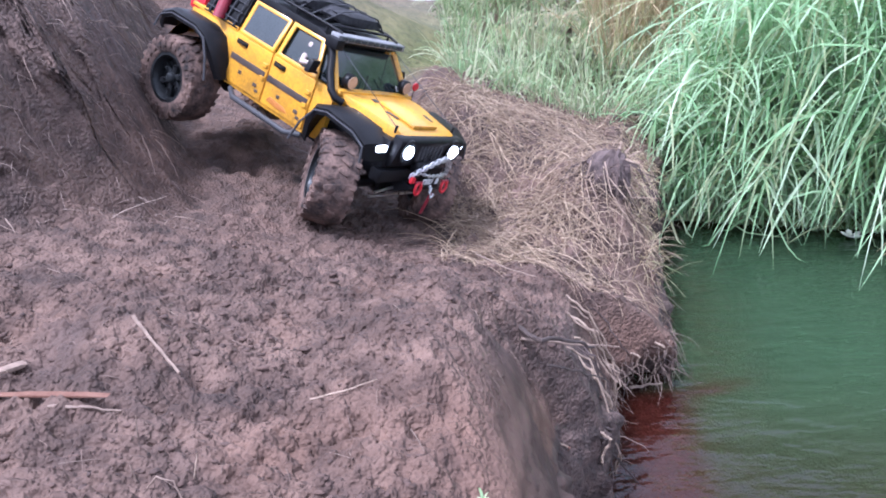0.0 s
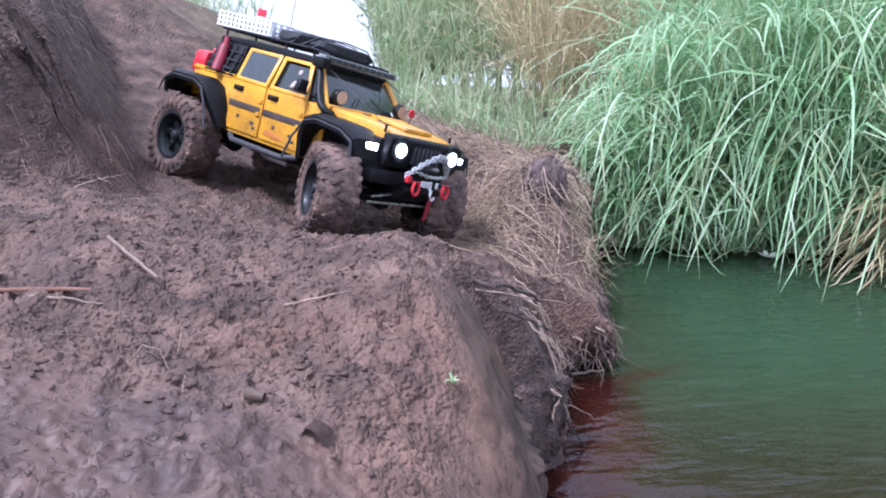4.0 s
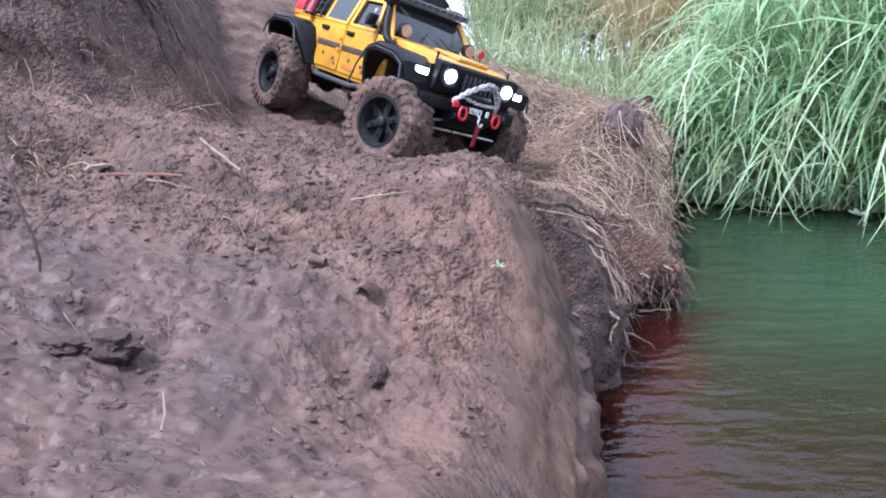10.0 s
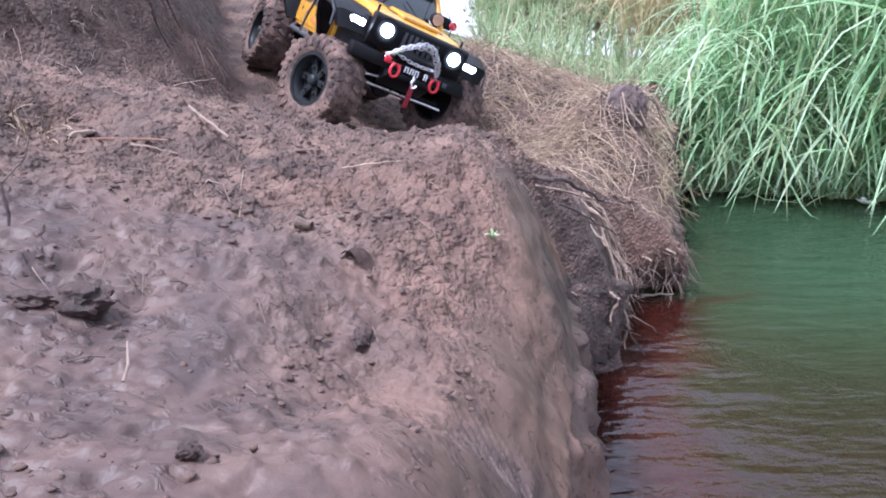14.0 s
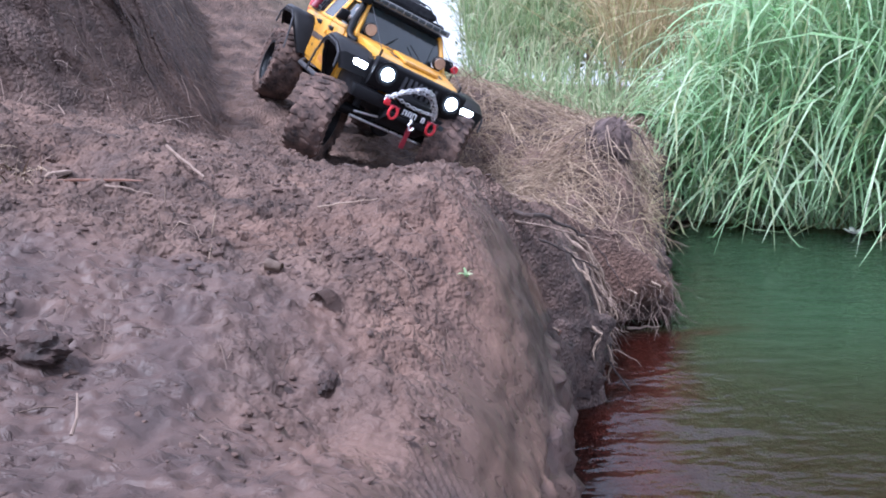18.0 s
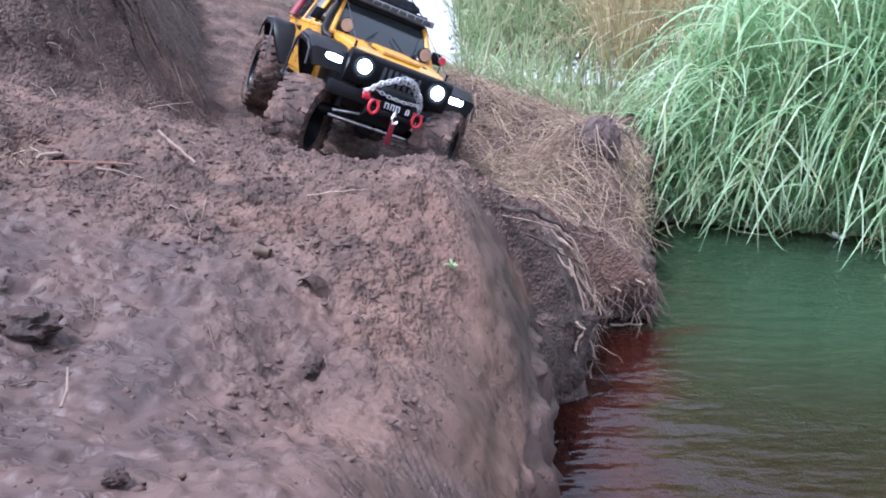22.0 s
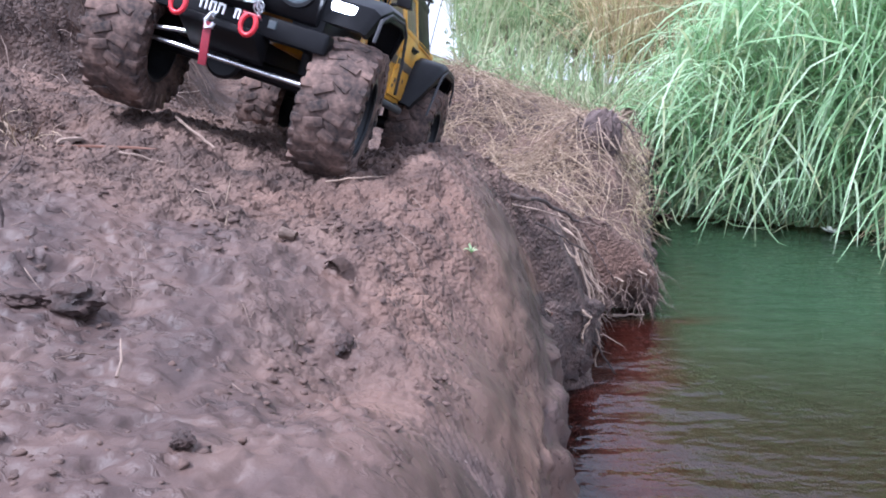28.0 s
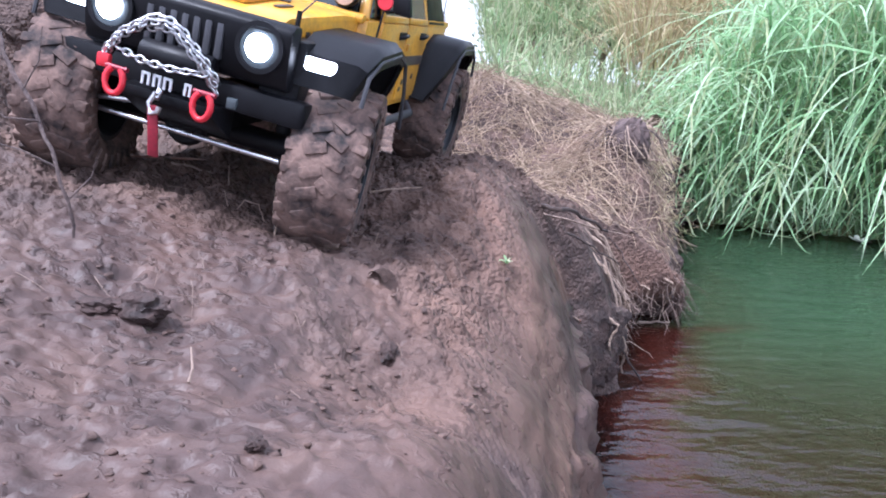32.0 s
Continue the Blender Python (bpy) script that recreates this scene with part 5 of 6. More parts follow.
for side in (1, -1):
    rod([(side * 0.073, -0.172, 0.237), (side * 0.073, 0.04, 0.237), (side * 0.066, 0.062, 0.234)], 0.0024, 8, rack_bm)
    for y in (-0.16, -0.09, -0.02, 0.04):
        rod([(side * 0.073, y, 0.222), (side * 0.073, y, 0.2375)], 0.0018, 6, rack_bm)
rack = part("roof_rack", rack_bm, BLACK, truck, "black roof rack loaded with gear")
for k in range(9):
    part("slat", slab(-0.073, 0.073, -0.17 + k * 0.0255, -0.163 + k * 0.0255, 0.2345, 0.2375, 0.0008), BLACK, rack)
bar = part("light_bar", slab(-0.08, 0.08, 0.054, 0.07, 0.2225, 0.233, 0.002), AWNING, rack, "flat grey light bar over the windscreen")
for k in range(10):
    part("lamp_cell", slab(-0.073 + k * 0.0148, -0.0605 + k * 0.0148, 0.0695, 0.0712, 0.2245, 0.231, 0.0008), SKYGLASS, bar)
tray = bmesh.new()
for side in (1, -1):
    for z in (0.241, 0.249, 0.257, 0.265):
        rod([(side * 0.07, -0.195, z), (side * 0.07, -0.065, z)], 0.0016, 5, tray)
    for k in range(13):
        slab(side * 0.069, side * 0.0712, -0.193 + k * 0.0102, -0.188 + k * 0.0102, 0.2405, 0.2655, 0.0004, None, tray)
for y in (-0.195, -0.065):
    for z in (0.241, 0.249, 0.257, 0.265):
        rod([(-0.07, y, z), (0.07, y, z)], 0.0016, 5, tray)
    for k in range(11):
        slab(-0.067 + k * 0.0128, -0.061 + k * 0.0128, y - 0.0012, y + 0.0012, 0.2405, 0.2655, 0.0004, None, tray)
part("cargo_basket", tray, WHITE, rack, "white perforated cargo basket")


def bag(x, y, z, sx, sy, sz, seed):
    bm = bmesh.new()
    bmesh.ops.create_icosphere(bm, subdivisions=3, radius=1)
    for v in bm.verts:
        k = 1 + 0.16 * noise.noise(v.co * 1.8 + Vector((seed, 0, 0))) + 0.06 * noise.noise(v.co * 5 + Vector((0, seed, 0)))
        c = Vector([math.copysign(abs(t) ** 0.6, t) for t in v.co]) * k
        v.co = Vector((x + c.x * sx, y + c.y * sy, z + c.z * sz))
    return bm


part("duffel_bag", bag(0.015, -0.034, 0.249, 0.05, 0.026, 0.013, 1), CANVAS, rack, "black canvas bag")
part("duffel_bag", bag(-0.01, 0.012, 0.246, 0.055, 0.022, 0.0105, 2), CANVAS, rack, "black canvas bag")
for k in range(5):
    y = -0.068 + k * 0.024
    part("lashing", rod([(-0.072, y, 0.2375), (-0.04, y + 0.006, 0.2585), (0.0, y - 0.003, 0.2625), (0.04, y + 0.004, 0.2585), (0.072, y, 0.2375)], 0.0012, 5), TRIM, rack)
pole = part("flag_pole", rod([(0.04, -0.14, 0.237), (0.04, -0.14, 0.285)], 0.0008, 5), WHITE, rack)
part("flag", slab(0.0395, 0.0405, -0.139, -0.118, 0.272, 0.285, 0.0003), RED, pole, "small red and white flag")
part("flag", slab(0.0395, 0.0405, -0.139, -0.118, 0.2655, 0.272, 0.0003), WHITE, pole, "small red and white flag")


# the cab above the belt line is low and leans in
for ob in truck.children_recursive:
    if ob.type == "MESH" and not ob.name.startswith(("spotlight", "lens", "flag_stalk", "marker_flag", "chain_link", "wheel", "tyre", "hub", "spoke", "beadlock")):
        for v in ob.data.vertices:
            up = v.co.z - 0.157
            if up > 0:
                v.co.z = 0.157 + 0.84 * up
                v.co.x *= 1 - 0.1 * float(smooth(0.0, 0.06, up))


# ---- trees far behind ----
def tree(x, y, z, tall, wide, seed):
    rng = random.Random(seed)
    ob = tagged(new("tree"), "pale hazy tree with an uneven leafy crown", "tree", "far trees")
    ob.location = (x, y, z)
    trunk = rod([(0, 0, -0.3), (0.02 * tall, 0, tall * 0.3), (-0.03 * tall, 0.02, tall * 0.6), (0.01, 0, tall * 0.85)], tall * 0.03, 8, None, 0.3)
    tips = []
    for k in range(11):
        a, h = rng.uniform(0, 6.3), tall * rng.uniform(0.3, 0.8)
        end = Vector((math.cos(a) * wide * rng.uniform(0.4, 1), math.sin(a) * wide * rng.uniform(0.4, 1), h + tall * rng.uniform(0.05, 0.28)))
        rod([(0, 0, h * 0.8), end * 0.5 + Vector((0, 0, h * 0.45)), end], tall * 0.011, 5, trunk, 0.3)
        tips.append(end)
    part("trunk", trunk, BARK, ob)
    gen = np.random.default_rng(seed)
    n = 4200
    centre = np.array([tuple(t) for t in tips])[gen.integers(0, len(tips), n)]
    p = centre + gen.normal(0, 1, (n, 3)) * np.array((wide, wide, tall * 0.55)) * 0.2
    a, b = gen.normal(0, 1, (n, 3)), gen.normal(0, 1, (n, 3))
    a /= np.linalg.norm(a, axis=1, keepdims=True)
    b = np.cross(a, b)
    b /= np.linalg.norm(b, axis=1, keepdims=True)
    s = gen.uniform(0.016, 0.034, (n, 1)) * max(tall, 0.55)
    v = np.stack([p - a * s, p - b * s * 0.45, p + a * s, p + b * s * 0.45], 1).reshape(-1, 3)
    me = bpy.data.meshes.new("crown")
    me.from_pydata(v.tolist(), [], np.arange(4 * n).reshape(-1, 4).tolist())
    me.materials.append(LEAF)
    crown = new("crown", me)
    crown.parent = ob
    crown["kind"] = "stuff"


for k, (x, y, z, tall, wide) in enumerate(((0.3, 3.25, 0.2, 0.5, 0.17), (0.5, 3.4, 0.2, 0.62, 0.2), (-0.72, 3.5, 0.42, 0.36, 0.22), (-0.98, 3.7, 0.42, 0.4, 0.24), (0.72, 3.7, 0.12, 0.66, 0.24), (1.0, 3.9, 0.12, 0.8, 0.3), (1.4, 4.1, 0.12, 0.95, 0.34), (0.54, 5.0, 0.02, 0.66, 0.2), (0.8, 5.2, 0.0, 0.85, 0.28), (0.66, 5.6, 0.0, 0.6, 0.24), (1.2, 5.4, 0.0, 1.0, 0.34), (1.65, 5.5, 0.0, 1.15, 0.4), (0.95, 9.0, 0.2, 0.75, 0.45), (1.7, 9.5, 0.2, 1.15, 0.6), (2.6, 10, 0.2, 1.6, 0.8), (3.8, 10, 0.2, 1.9, 0.9), (-2.2, 9.0, 0.45, 0.75, 0.6), (-3.6, 10, 0.45, 1.0, 0.8), (5.2, 10, 0.2, 2.0, 1.0))):
    tree(x, y, z, tall, wide, 40 + k)


# ---- small things on the bank ----
def ground_at(x, y):
    return float(over(np.array([x]), np.array([y]))[0]) + (crumbs(x, y)[0] if y < 0.7 else 0.0)


def stick(name, path, radius, m, label, category="stick", taper=0.5, group="", sides=7, wob=0.0, seed=3):
    """A stick along a bent path, with small knots and kinks; its parts are the shoots."""
    rng = random.Random(seed)
    pts = [Vector(p) for p in path]
    for p in pts:
        if p.y < 0.72:
            p.z = max(p.z, ground_at(p.x, p.y) + radius * 0.6)
    fine = []
    for a, b in zip(pts, pts[1:]):
        for k in range(4):
            fine.append(a.lerp(b, k / 4) + Vector([rng.uniform(-1, 1) * wob for _ in range(3)]))
    fine.append(pts[-1])
    ob = part(name, rod(fine, radius, sides, None, taper), m)
    return tagged(ob, label, category, group)


def lump(name, x, y, size, m, label, category, seed, sink=0.25, stretch=(1, 1, 1), lift=0.0):
    bm = bmesh.new()
    bmesh.ops.create_icosphere(bm, subdivisions=4, radius=1)
    off = Vector((seed * 3.7, 1, 0))
    for v in bm.verts:
        k = 1 + 0.45 * noise.noise(v.co * 1.5 + off) + 0.25 * noise.noise(v.co * 3.5 + off) + 0.14 * noise.noise(v.co * 8 + off) + 0.06 * noise.noise(v.co * 18 + off)
        v.co = Vector((v.co.x * stretch[0], v.co.y * stretch[1], v.co.z * stretch[2])) * (k * size)
    bm.transform(Matrix.Translation((x, y, ground_at(x, y) + size * stretch[2] * (1 - 2 * sink) + lift)))
    return tagged(part(name, bm, m), label, category)


stick("stick", [(-0.213, 0.672, 0.323), (-0.19, 0.643, 0.314), (-0.166, 0.614, 0.305)], 0.0014, PALE, "pale bent stick lying on the mud", seed=1, wob=0.0006, taper=0.8)
chip = prism([(-0.022, 0), (-0.014, 0.0035), (0.012, 0.003), (0.021, 0.001), (0.014, -0.001), (-0.012, -0.0012)], -0.005, 0.005, 0.0008)
chip.transform(Matrix.Diagonal((0.8, 0.5, 0.8, 1)))
chip.transform(pose(-0.288, 0.629, ground_at(-0.288, 0.629) + 0.0065, 4, 0, -54))
tagged(part("wood_chip", chip, PALE), "pale splinter of wood on the mud", "wood chip")
flake = prism([(-0.05, 0), (-0.03, 0.003), (0.02, 0.0035), (0.048, 0.001), (0.02, -0.001), (-0.03, -0.001)], -0.006, 0.006, 0.0008)
flake.transform(Matrix.Diagonal((0.5, 0.8, 0.4, 1)))
flake.transform(pose(-0.243, 0.588, ground_at(-0.243, 0.588) + 0.004, 0, 4, 84))
tagged(part("bark_strip", flake, BARKSTRIP), "rusty strip of bark lying on the mud", "bark")
stick("straw_stalk", [(-0.24, 0.574, 0.3), (-0.218, 0.577, 0.298), (-0.196, 0.58, 0.296)], 0.0014, PALE, "bleached straw stalk lying flat", "straw", wob=0.0006, seed=2)
stick("stick", [(0.075, 1.0, 0.228), (0.11, 0.985, 0.215), (0.145, 0.975, 0.206)], 0.0013, PALE, "short pale stick at the crumbling edge", wob=0.0006, seed=5)
stick("twig", [(-0.078, 0.612, 0.279), (-0.055, 0.617, 0.2815), (-0.03, 0.632, 0.281)], 0.001, BARK, "thin bent twig on the crest", wob=0.0012, seed=6)
stick("branch", [(0.1, 0.8, 0.231), (0.115, 0.76, 0.237), (0.15, 0.79, 0.219), (0.175, 0.805, 0.202)], 0.0028, DARKWOOD, "dark wet branch sticking out of the edge", wob=0.002, seed=7)
stick("branch", [(0.1, 0.79, 0.224), (0.15, 0.8, 0.21), (0.205, 0.82, 0.192)], 0.0015, PALE, "long thin pale branch over the undercut", wob=0.001, seed=8, taper=0.4)
stick("branch", [(0.12, 0.76, 0.212), (0.155, 0.78, 0.19), (0.19, 0.8, 0.165)], 0.0014, DARKWOOD, "thin dark branch under the edge", wob=0.0015, seed=9)
stick("twig", [(0.185, 0.83, 0.08), (0.215, 0.838, 0.04), (0.245, 0.849, -0.004)], 0.0016, DARKWOOD, "black twig dipping into the water", wob=0.0012, seed=10, taper=0.6)
stick("floating_stick", [(0.285, 1.04, 0.004), (0.31, 1.046, 0.003), (0.336, 1.052, 0.002)], 0.0022, PALE, "pale stick floating at the bank", wob=0.001, seed=11)
stick("floating_straw", [(0.49, 1.552, 0.003), (0.512, 1.48, 0.003)], 0.002, PALE, "bleached straw floating on the water", "straw", seed=12)
stick("shoot", [(-0.119, 0.268, 0.266), (-0.119, 0.274, 0.27), (-0.122, 0.283, 0.276)], 0.0008, PALE, "tiny white shoot lying on the mud", "shoot", seed=13)
# the twig that stands beside the eye
near = stick("twig", [(-0.218, 0.384, 0.296), (-0.222, 0.386, 0.325), (-0.231, 0.392, 0.352), (-0.25, 0.4, 0.385), (-0.262, 0.41, 0.41)], 0.001, STUMP, "thin dry twig standing in the mud", wob=0.0016, seed=14, taper=1.2)
part("side_shoot", rod([(-0.225, 0.388, 0.335), (-0.24, 0.38, 0.346), (-0.256, 0.384, 0.349)], 0.0007, 5, None, 0.4), STUMP, near)
part("side_shoot", rod([(-0.245, 0.398, 0.376), (-0.236, 0.402, 0.392), (-0.233, 0.404, 0.41)], 0.0006, 5, None, 0.4), STUMP, near)
part("side_shoot", rod([(-0.22, 0.386, 0.318), (-0.208, 0.39, 0.33), (-0.203, 0.392, 0.345)], 0.0006, 5, None, 0.4), STUMP, near)
part("side_shoot", rod([(-0.235, 0.394, 0.36), (-0.252, 0.39, 0.362), (-0.268, 0.392, 0.372)], 0.0006, 5, None, 0.4), STUMP, near)
lump("clod", -0.167, 0.342, 0.0088, CLOD, "dark wet clod of mud and roots", "clod", 1, 0.1, (1.6, 1.1, 0.8))
lump("clod", -0.19, 0.338, 0.0065, CLOD, "small dark crumb beside the clod", "clod", 2, 0.25, (1.6, 1, 0.6))
lump("pebble", -0.078, 0.216, 0.0034, CLOD, "small dark pebble on the mud", "pebble", 3, 0.0, (1.15, 1, 0.85))
lump("clod", -0.043, 0.393, 0.0055, CLOD, "dark torn root in a crack of the mud", "clod", 4, 0.2, (0.9, 1.9, 0.8))
lump("clod", 0.176, 0.815, 0.022, CLOD, "slumped dark clod at the waterline", "clod", 5, 0.75, (1.1, 0.8, 0.9), -0.1)
for k, (x, y, tall, lean) in enumerate(((-0.178, 0.555, 0.016, 0.001), (-0.139, 0.531, 0.018, 0.004), (-0.17, 0.522, 0.012, -0.002), (-0.128, 0.484, 0.01, 0.002), (-0.06, 0.5, 0.008, 0.003))):
    z = ground_at(x, y)
    stick("shoot", [(x, y, z - 0.002), (x + lean * 0.5, y, z + tall * 0.5), (x + lean, y + 0.001, z + tall)], 0.0007, BARK if k % 2 else PALE, "short dry stalk standing in the mud", "shoot", 0.6, "dry stalks", 5, 0.0003, 60 + k)
stick("straw_stalk", [(-0.162, 0.517, 0.27), (-0.156, 0.518, ground_at(-0.156, 0.518) + 0.009), (-0.146, 0.516, ground_at(-0.146, 0.516) + 0.008), (-0.141, 0.513, 0.27)], 0.0006, PALE, "bent pale straw arching out of the mud", "straw", 0.8, "", 5, 0.0003, 71)
# curled leaf and the torn flap over a hollow
curl = bmesh.new()
rows = []
for i in range(9):
    k = i / 8
    rows.append([curl.verts.new((0.013 * (k - 0.5), (0.0055 - 0.0015 * k) * math.cos(a), (0.0055 - 0.0015 * k) * math.sin(a))) for a in np.linspace(-0.6, 4.4, 12)])
for a, b in zip(rows, rows[1:]):
    for i in range(11):
        curl.faces.new((a[i], a[i + 1], b[i + 1], b[i]))
bmesh.ops.solidify(curl, geom=curl.faces[:], thickness=0.0007)
curl.transform(Matrix.Diagonal((0.85, 0.75, 0.75, 1)))
curl.transform(pose(-0.087, 0.485, ground_at(-0.087, 0.485) + 0.003, 0, 8, -20))
tagged(part("curled_leaf", curl, PALE), "curled dry leaf lying on the mud", "leaf")
flap = bmesh.new()
rows = [[flap.verts.new((0.011 * (i / 8 - 0.5) * 2, 0.009 * (j / 6 - 0.5) * 2, 0.009 * math.sin(math.pi * i / 8) ** 0.7 * (1 - 0.5 * j / 6))) for i in range(9)] for j in range(7)]
for a, b in zip(rows, rows[1:]):
    for i in range(8):
        flap.faces.new((a[i], a[i + 1], b[i + 1], b[i]))
bmesh.ops.solidify(flap, geom=flap.faces[:], thickness=0.0015)
flap.transform(Matrix.Diagonal((0.68, 0.68, 0.62, 1)))
flap.transform(pose(-0.052, 0.462, ground_at(-0.052, 0.462) + 0.0, 8, 10, -35))
tagged(part("mud_flap", flap, MUDDY), "lifted crust of dried mud over a hollow", "mud crust")
# white flower floating by the far reeds
flower = tagged(new("flower"), "small white flower floating beside the reeds", "flower")
flower.location = (0.879, 1.553, 0.004)
for k in range(5):
    petal = bmesh.new()
    bmesh.ops.create_uvsphere(petal, u_segments=8, v_segments=5, radius=0.011, matrix=pose(0.011, 0, 0.006, 0, -25, 0) @ Matrix.Diagonal((1, 0.6, 0.18, 1)))
    petal.transform(pose(0, 0, 0, 0, 0, k * 72 + 10))
    part("petal", petal, PETAL, flower)
part("stalk", rod([(0, 0, 0.004), (0.02, 0.004, 0.0), (0.035, 0.012, -0.003)], 0.0012, 5), PALE, flower)
# sprout on the crest
sprout = tagged(new("sprout"), "tiny pale green sprout on the crest", "plant")
sprout.location = (0.039, 0.539, ground_at(0.039, 0.539))
for k in range(7):
    a = k * 0.9
    one = strands("leaf", np.zeros((1, 3)), np.array([[math.cos(a) * 0.6, math.sin(a) * 0.6, 1.0]]), np.array([0.006 + 0.003 * (k % 3)]), np.array([1.2]), np.array([0.0025]), 4, seed=k)
    one.materials.append(GRASS)
    shared("leaf", one, sprout)

# old stump with its roots on the hump
stump_bm = bmesh.new()
bmesh.ops.create_icosphere(stump_bm, subdivisions=4, radius=1)
for v in stump_bm.verts:
    a = math.atan2(v.co.y, v.co.x)
    k = 1 + 0.2 * noise.noise(Vector((a * 3.2, v.co.z * 0.8, 2))) + 0.12 * noise.noise(Vector((a * 9, v.co.z * 1.2, 5)))
    v.co = Vector((v.co.x * 0.036 * k, v.co.y * 0.036 * k, v.co.z * 0.05 + 0.012 * noise.noise(Vector((a * 5, 1, 3)))))
stump_bm.transform(pose(0.3, 1.27, 0.232, 6, 12, 0))
stump = tagged(part("stump", stump_bm, STUMP), "dark rotten root stump in the straw", "stump")
for k in range(26):
    a = k * 0.77
    c = Vector((0.3 + 0.034 * math.cos(a), 1.27 + 0.034 * math.sin(a), 0.262 + 0.012 * math.sin(k * 2.1)))
    part("root", rod([c, c + Vector((0.018 * math.cos(a + 0.4), 0.018 * math.sin(a), 0.022 * math.sin(k * 1.3) - 0.01)), c + Vector((0.05 * math.cos(a + 0.8), 0.05 * math.sin(a + 0.3), -0.045 - 0.02 * math.sin(k)))], 0.0013, 5, None, 0.4), BARK if k % 3 else STUMP, stump)

# roots hanging in the undercut
rng = random.Random(9)
for k in range(42):
    y = 0.78 + 0.32 * k / 41 + rng.uniform(-0.01, 0.01)
    x = float(edge(y)) + rng.uniform(-0.004, 0.004)
    top = ground_at(float(edge(y)) - 0.001, y)
    deep = rng.uniform(0.35, 0.98) * top
    path = [(x - 0.006, y, top - 0.004), (x + 0.006, y - 0.003, top - 0.01)]
    drift = rng.uniform(-0.03, 0.04)
    for s in range(1, 5):
        path.append((x + 0.006 - 0.03 * s / 4 * rng.random() + rng.uniform(-0.006, 0.006), y + drift * s / 4 + rng.uniform(-0.01, 0.01), top - 0.012 - deep * s / 4))
    thick = rng.choice((0.0008, 0.0012, 0.0016, 0.0021))
    stick("root", path, thick, BARK if thick > 0.002 else rng.choice((BARK, BARKSTRIP, DARKWOOD, STUMP, DARKWOOD)), "bare root hanging from the undercut bank", "root", 0.45, "bank roots", 6, 0.0012, k)

for k in range(16):
    y = 0.83 + 0.2 * rng.random()
    x0 = float(edge(y)) - rng.uniform(0.02, 0.055)
    z0 = ground_at(x0, y)
    path = [(x0, y, z0)]
    for q in range(1, 6):
        out = float(edge(y)) + 0.012 + rng.uniform(-0.004, 0.01)
        path.append((x0 + (out - x0) * min(1, q / 2.5), y + rng.uniform(-0.012, 0.008), z0 * (1 - q / 5.2) + 0.012 * (q == 1)))
    stick("root", path, rng.choice((0.001, 0.0014, 0.0018)), rng.choice((PALE, BARK, BARK, STUMP)), "long pale root running down the crumbling bank", "root", 0.5, "bank roots", 6, 0.002, 200 + k)

# tuft by the mound
tx = RNG.normal(-0.315, 0.014, 90)
ty = RNG.normal(0.595, 0.016, 90)
stuff("grass_tuft", strands("grass_tuft", np.stack([tx, ty, over(tx, ty)], 1), np.stack([RNG.normal(0.1, 0.5, 90), RNG.normal(-0.2, 0.4, 90), RNG.uniform(0.3, 1.0, 90)], 1), RNG.uniform(0.012, 0.04, 90), RNG.uniform(0.3, 1.5, 90), RNG.uniform(0.0008, 0.0018, 90), 5, curl=0.2, seed=31), STRAW, "small tuft of half-dry grass in the mud", "grass")


# loose crumbs of mud
def crumb_mesh(n, seed):
    gen = np.random.default_rng(seed)
    bm = bmesh.new()
    bmesh.ops.create_icosphere(bm, subdivisions=1, radius=1)
    base = np.array([v.co[:] for v in bm.verts])
    tri = np.array([[v.index for v in f.verts] for f in bm.faces])
    bm.free()
    y = 0.14 + 1.0 * gen.random(n) ** 1.2
    x = edge(y) - 0.03 - 0.5 * gen.random(n)
    keep = gen.random(n) < (1 - 0.93 * np.array([crumbs(a, b)[1] for a, b in zip(x, y)]))  * np.clip(0.35 + 1.3 * np.array([noise.noise(Vector((a * 14, b * 11, 5))) for a, b in zip(x, y)]), 0.05, 1)
    keep &= (x < edge(y) - 0.1) | (y > 0.76)
    x, y = x[keep], y[keep]
    n = len(x)
    size = 0.0007 + 0.0024 * gen.random(n) ** 3
    shape = 1 + 0.22 * gen.normal(0, 1, (n, len(base)))
    v = base[None] * np.clip(shape, 0.5, 1.5)[..., None] * size[:, None, None] * np.stack([gen.uniform(0.8, 2.0, n), gen.uniform(0.8, 1.6, n), gen.uniform(0.35, 0.8, n)], 1)[:, None]
    z = over(x, y) + np.array([crumbs(a, b)[0] for a, b in zip(x, y)])
    v += np.stack([x, y, z - size * 0.05], 1)[:, None]
    me = bpy.data.meshes.new("mud_crumbs")
    me.from_pydata(v.reshape(-1, 3).tolist(), [], (tri[None] + (np.arange(n) * len(base))[:, None, None]).reshape(-1, 3).tolist())
    me.shade_smooth()
    return me


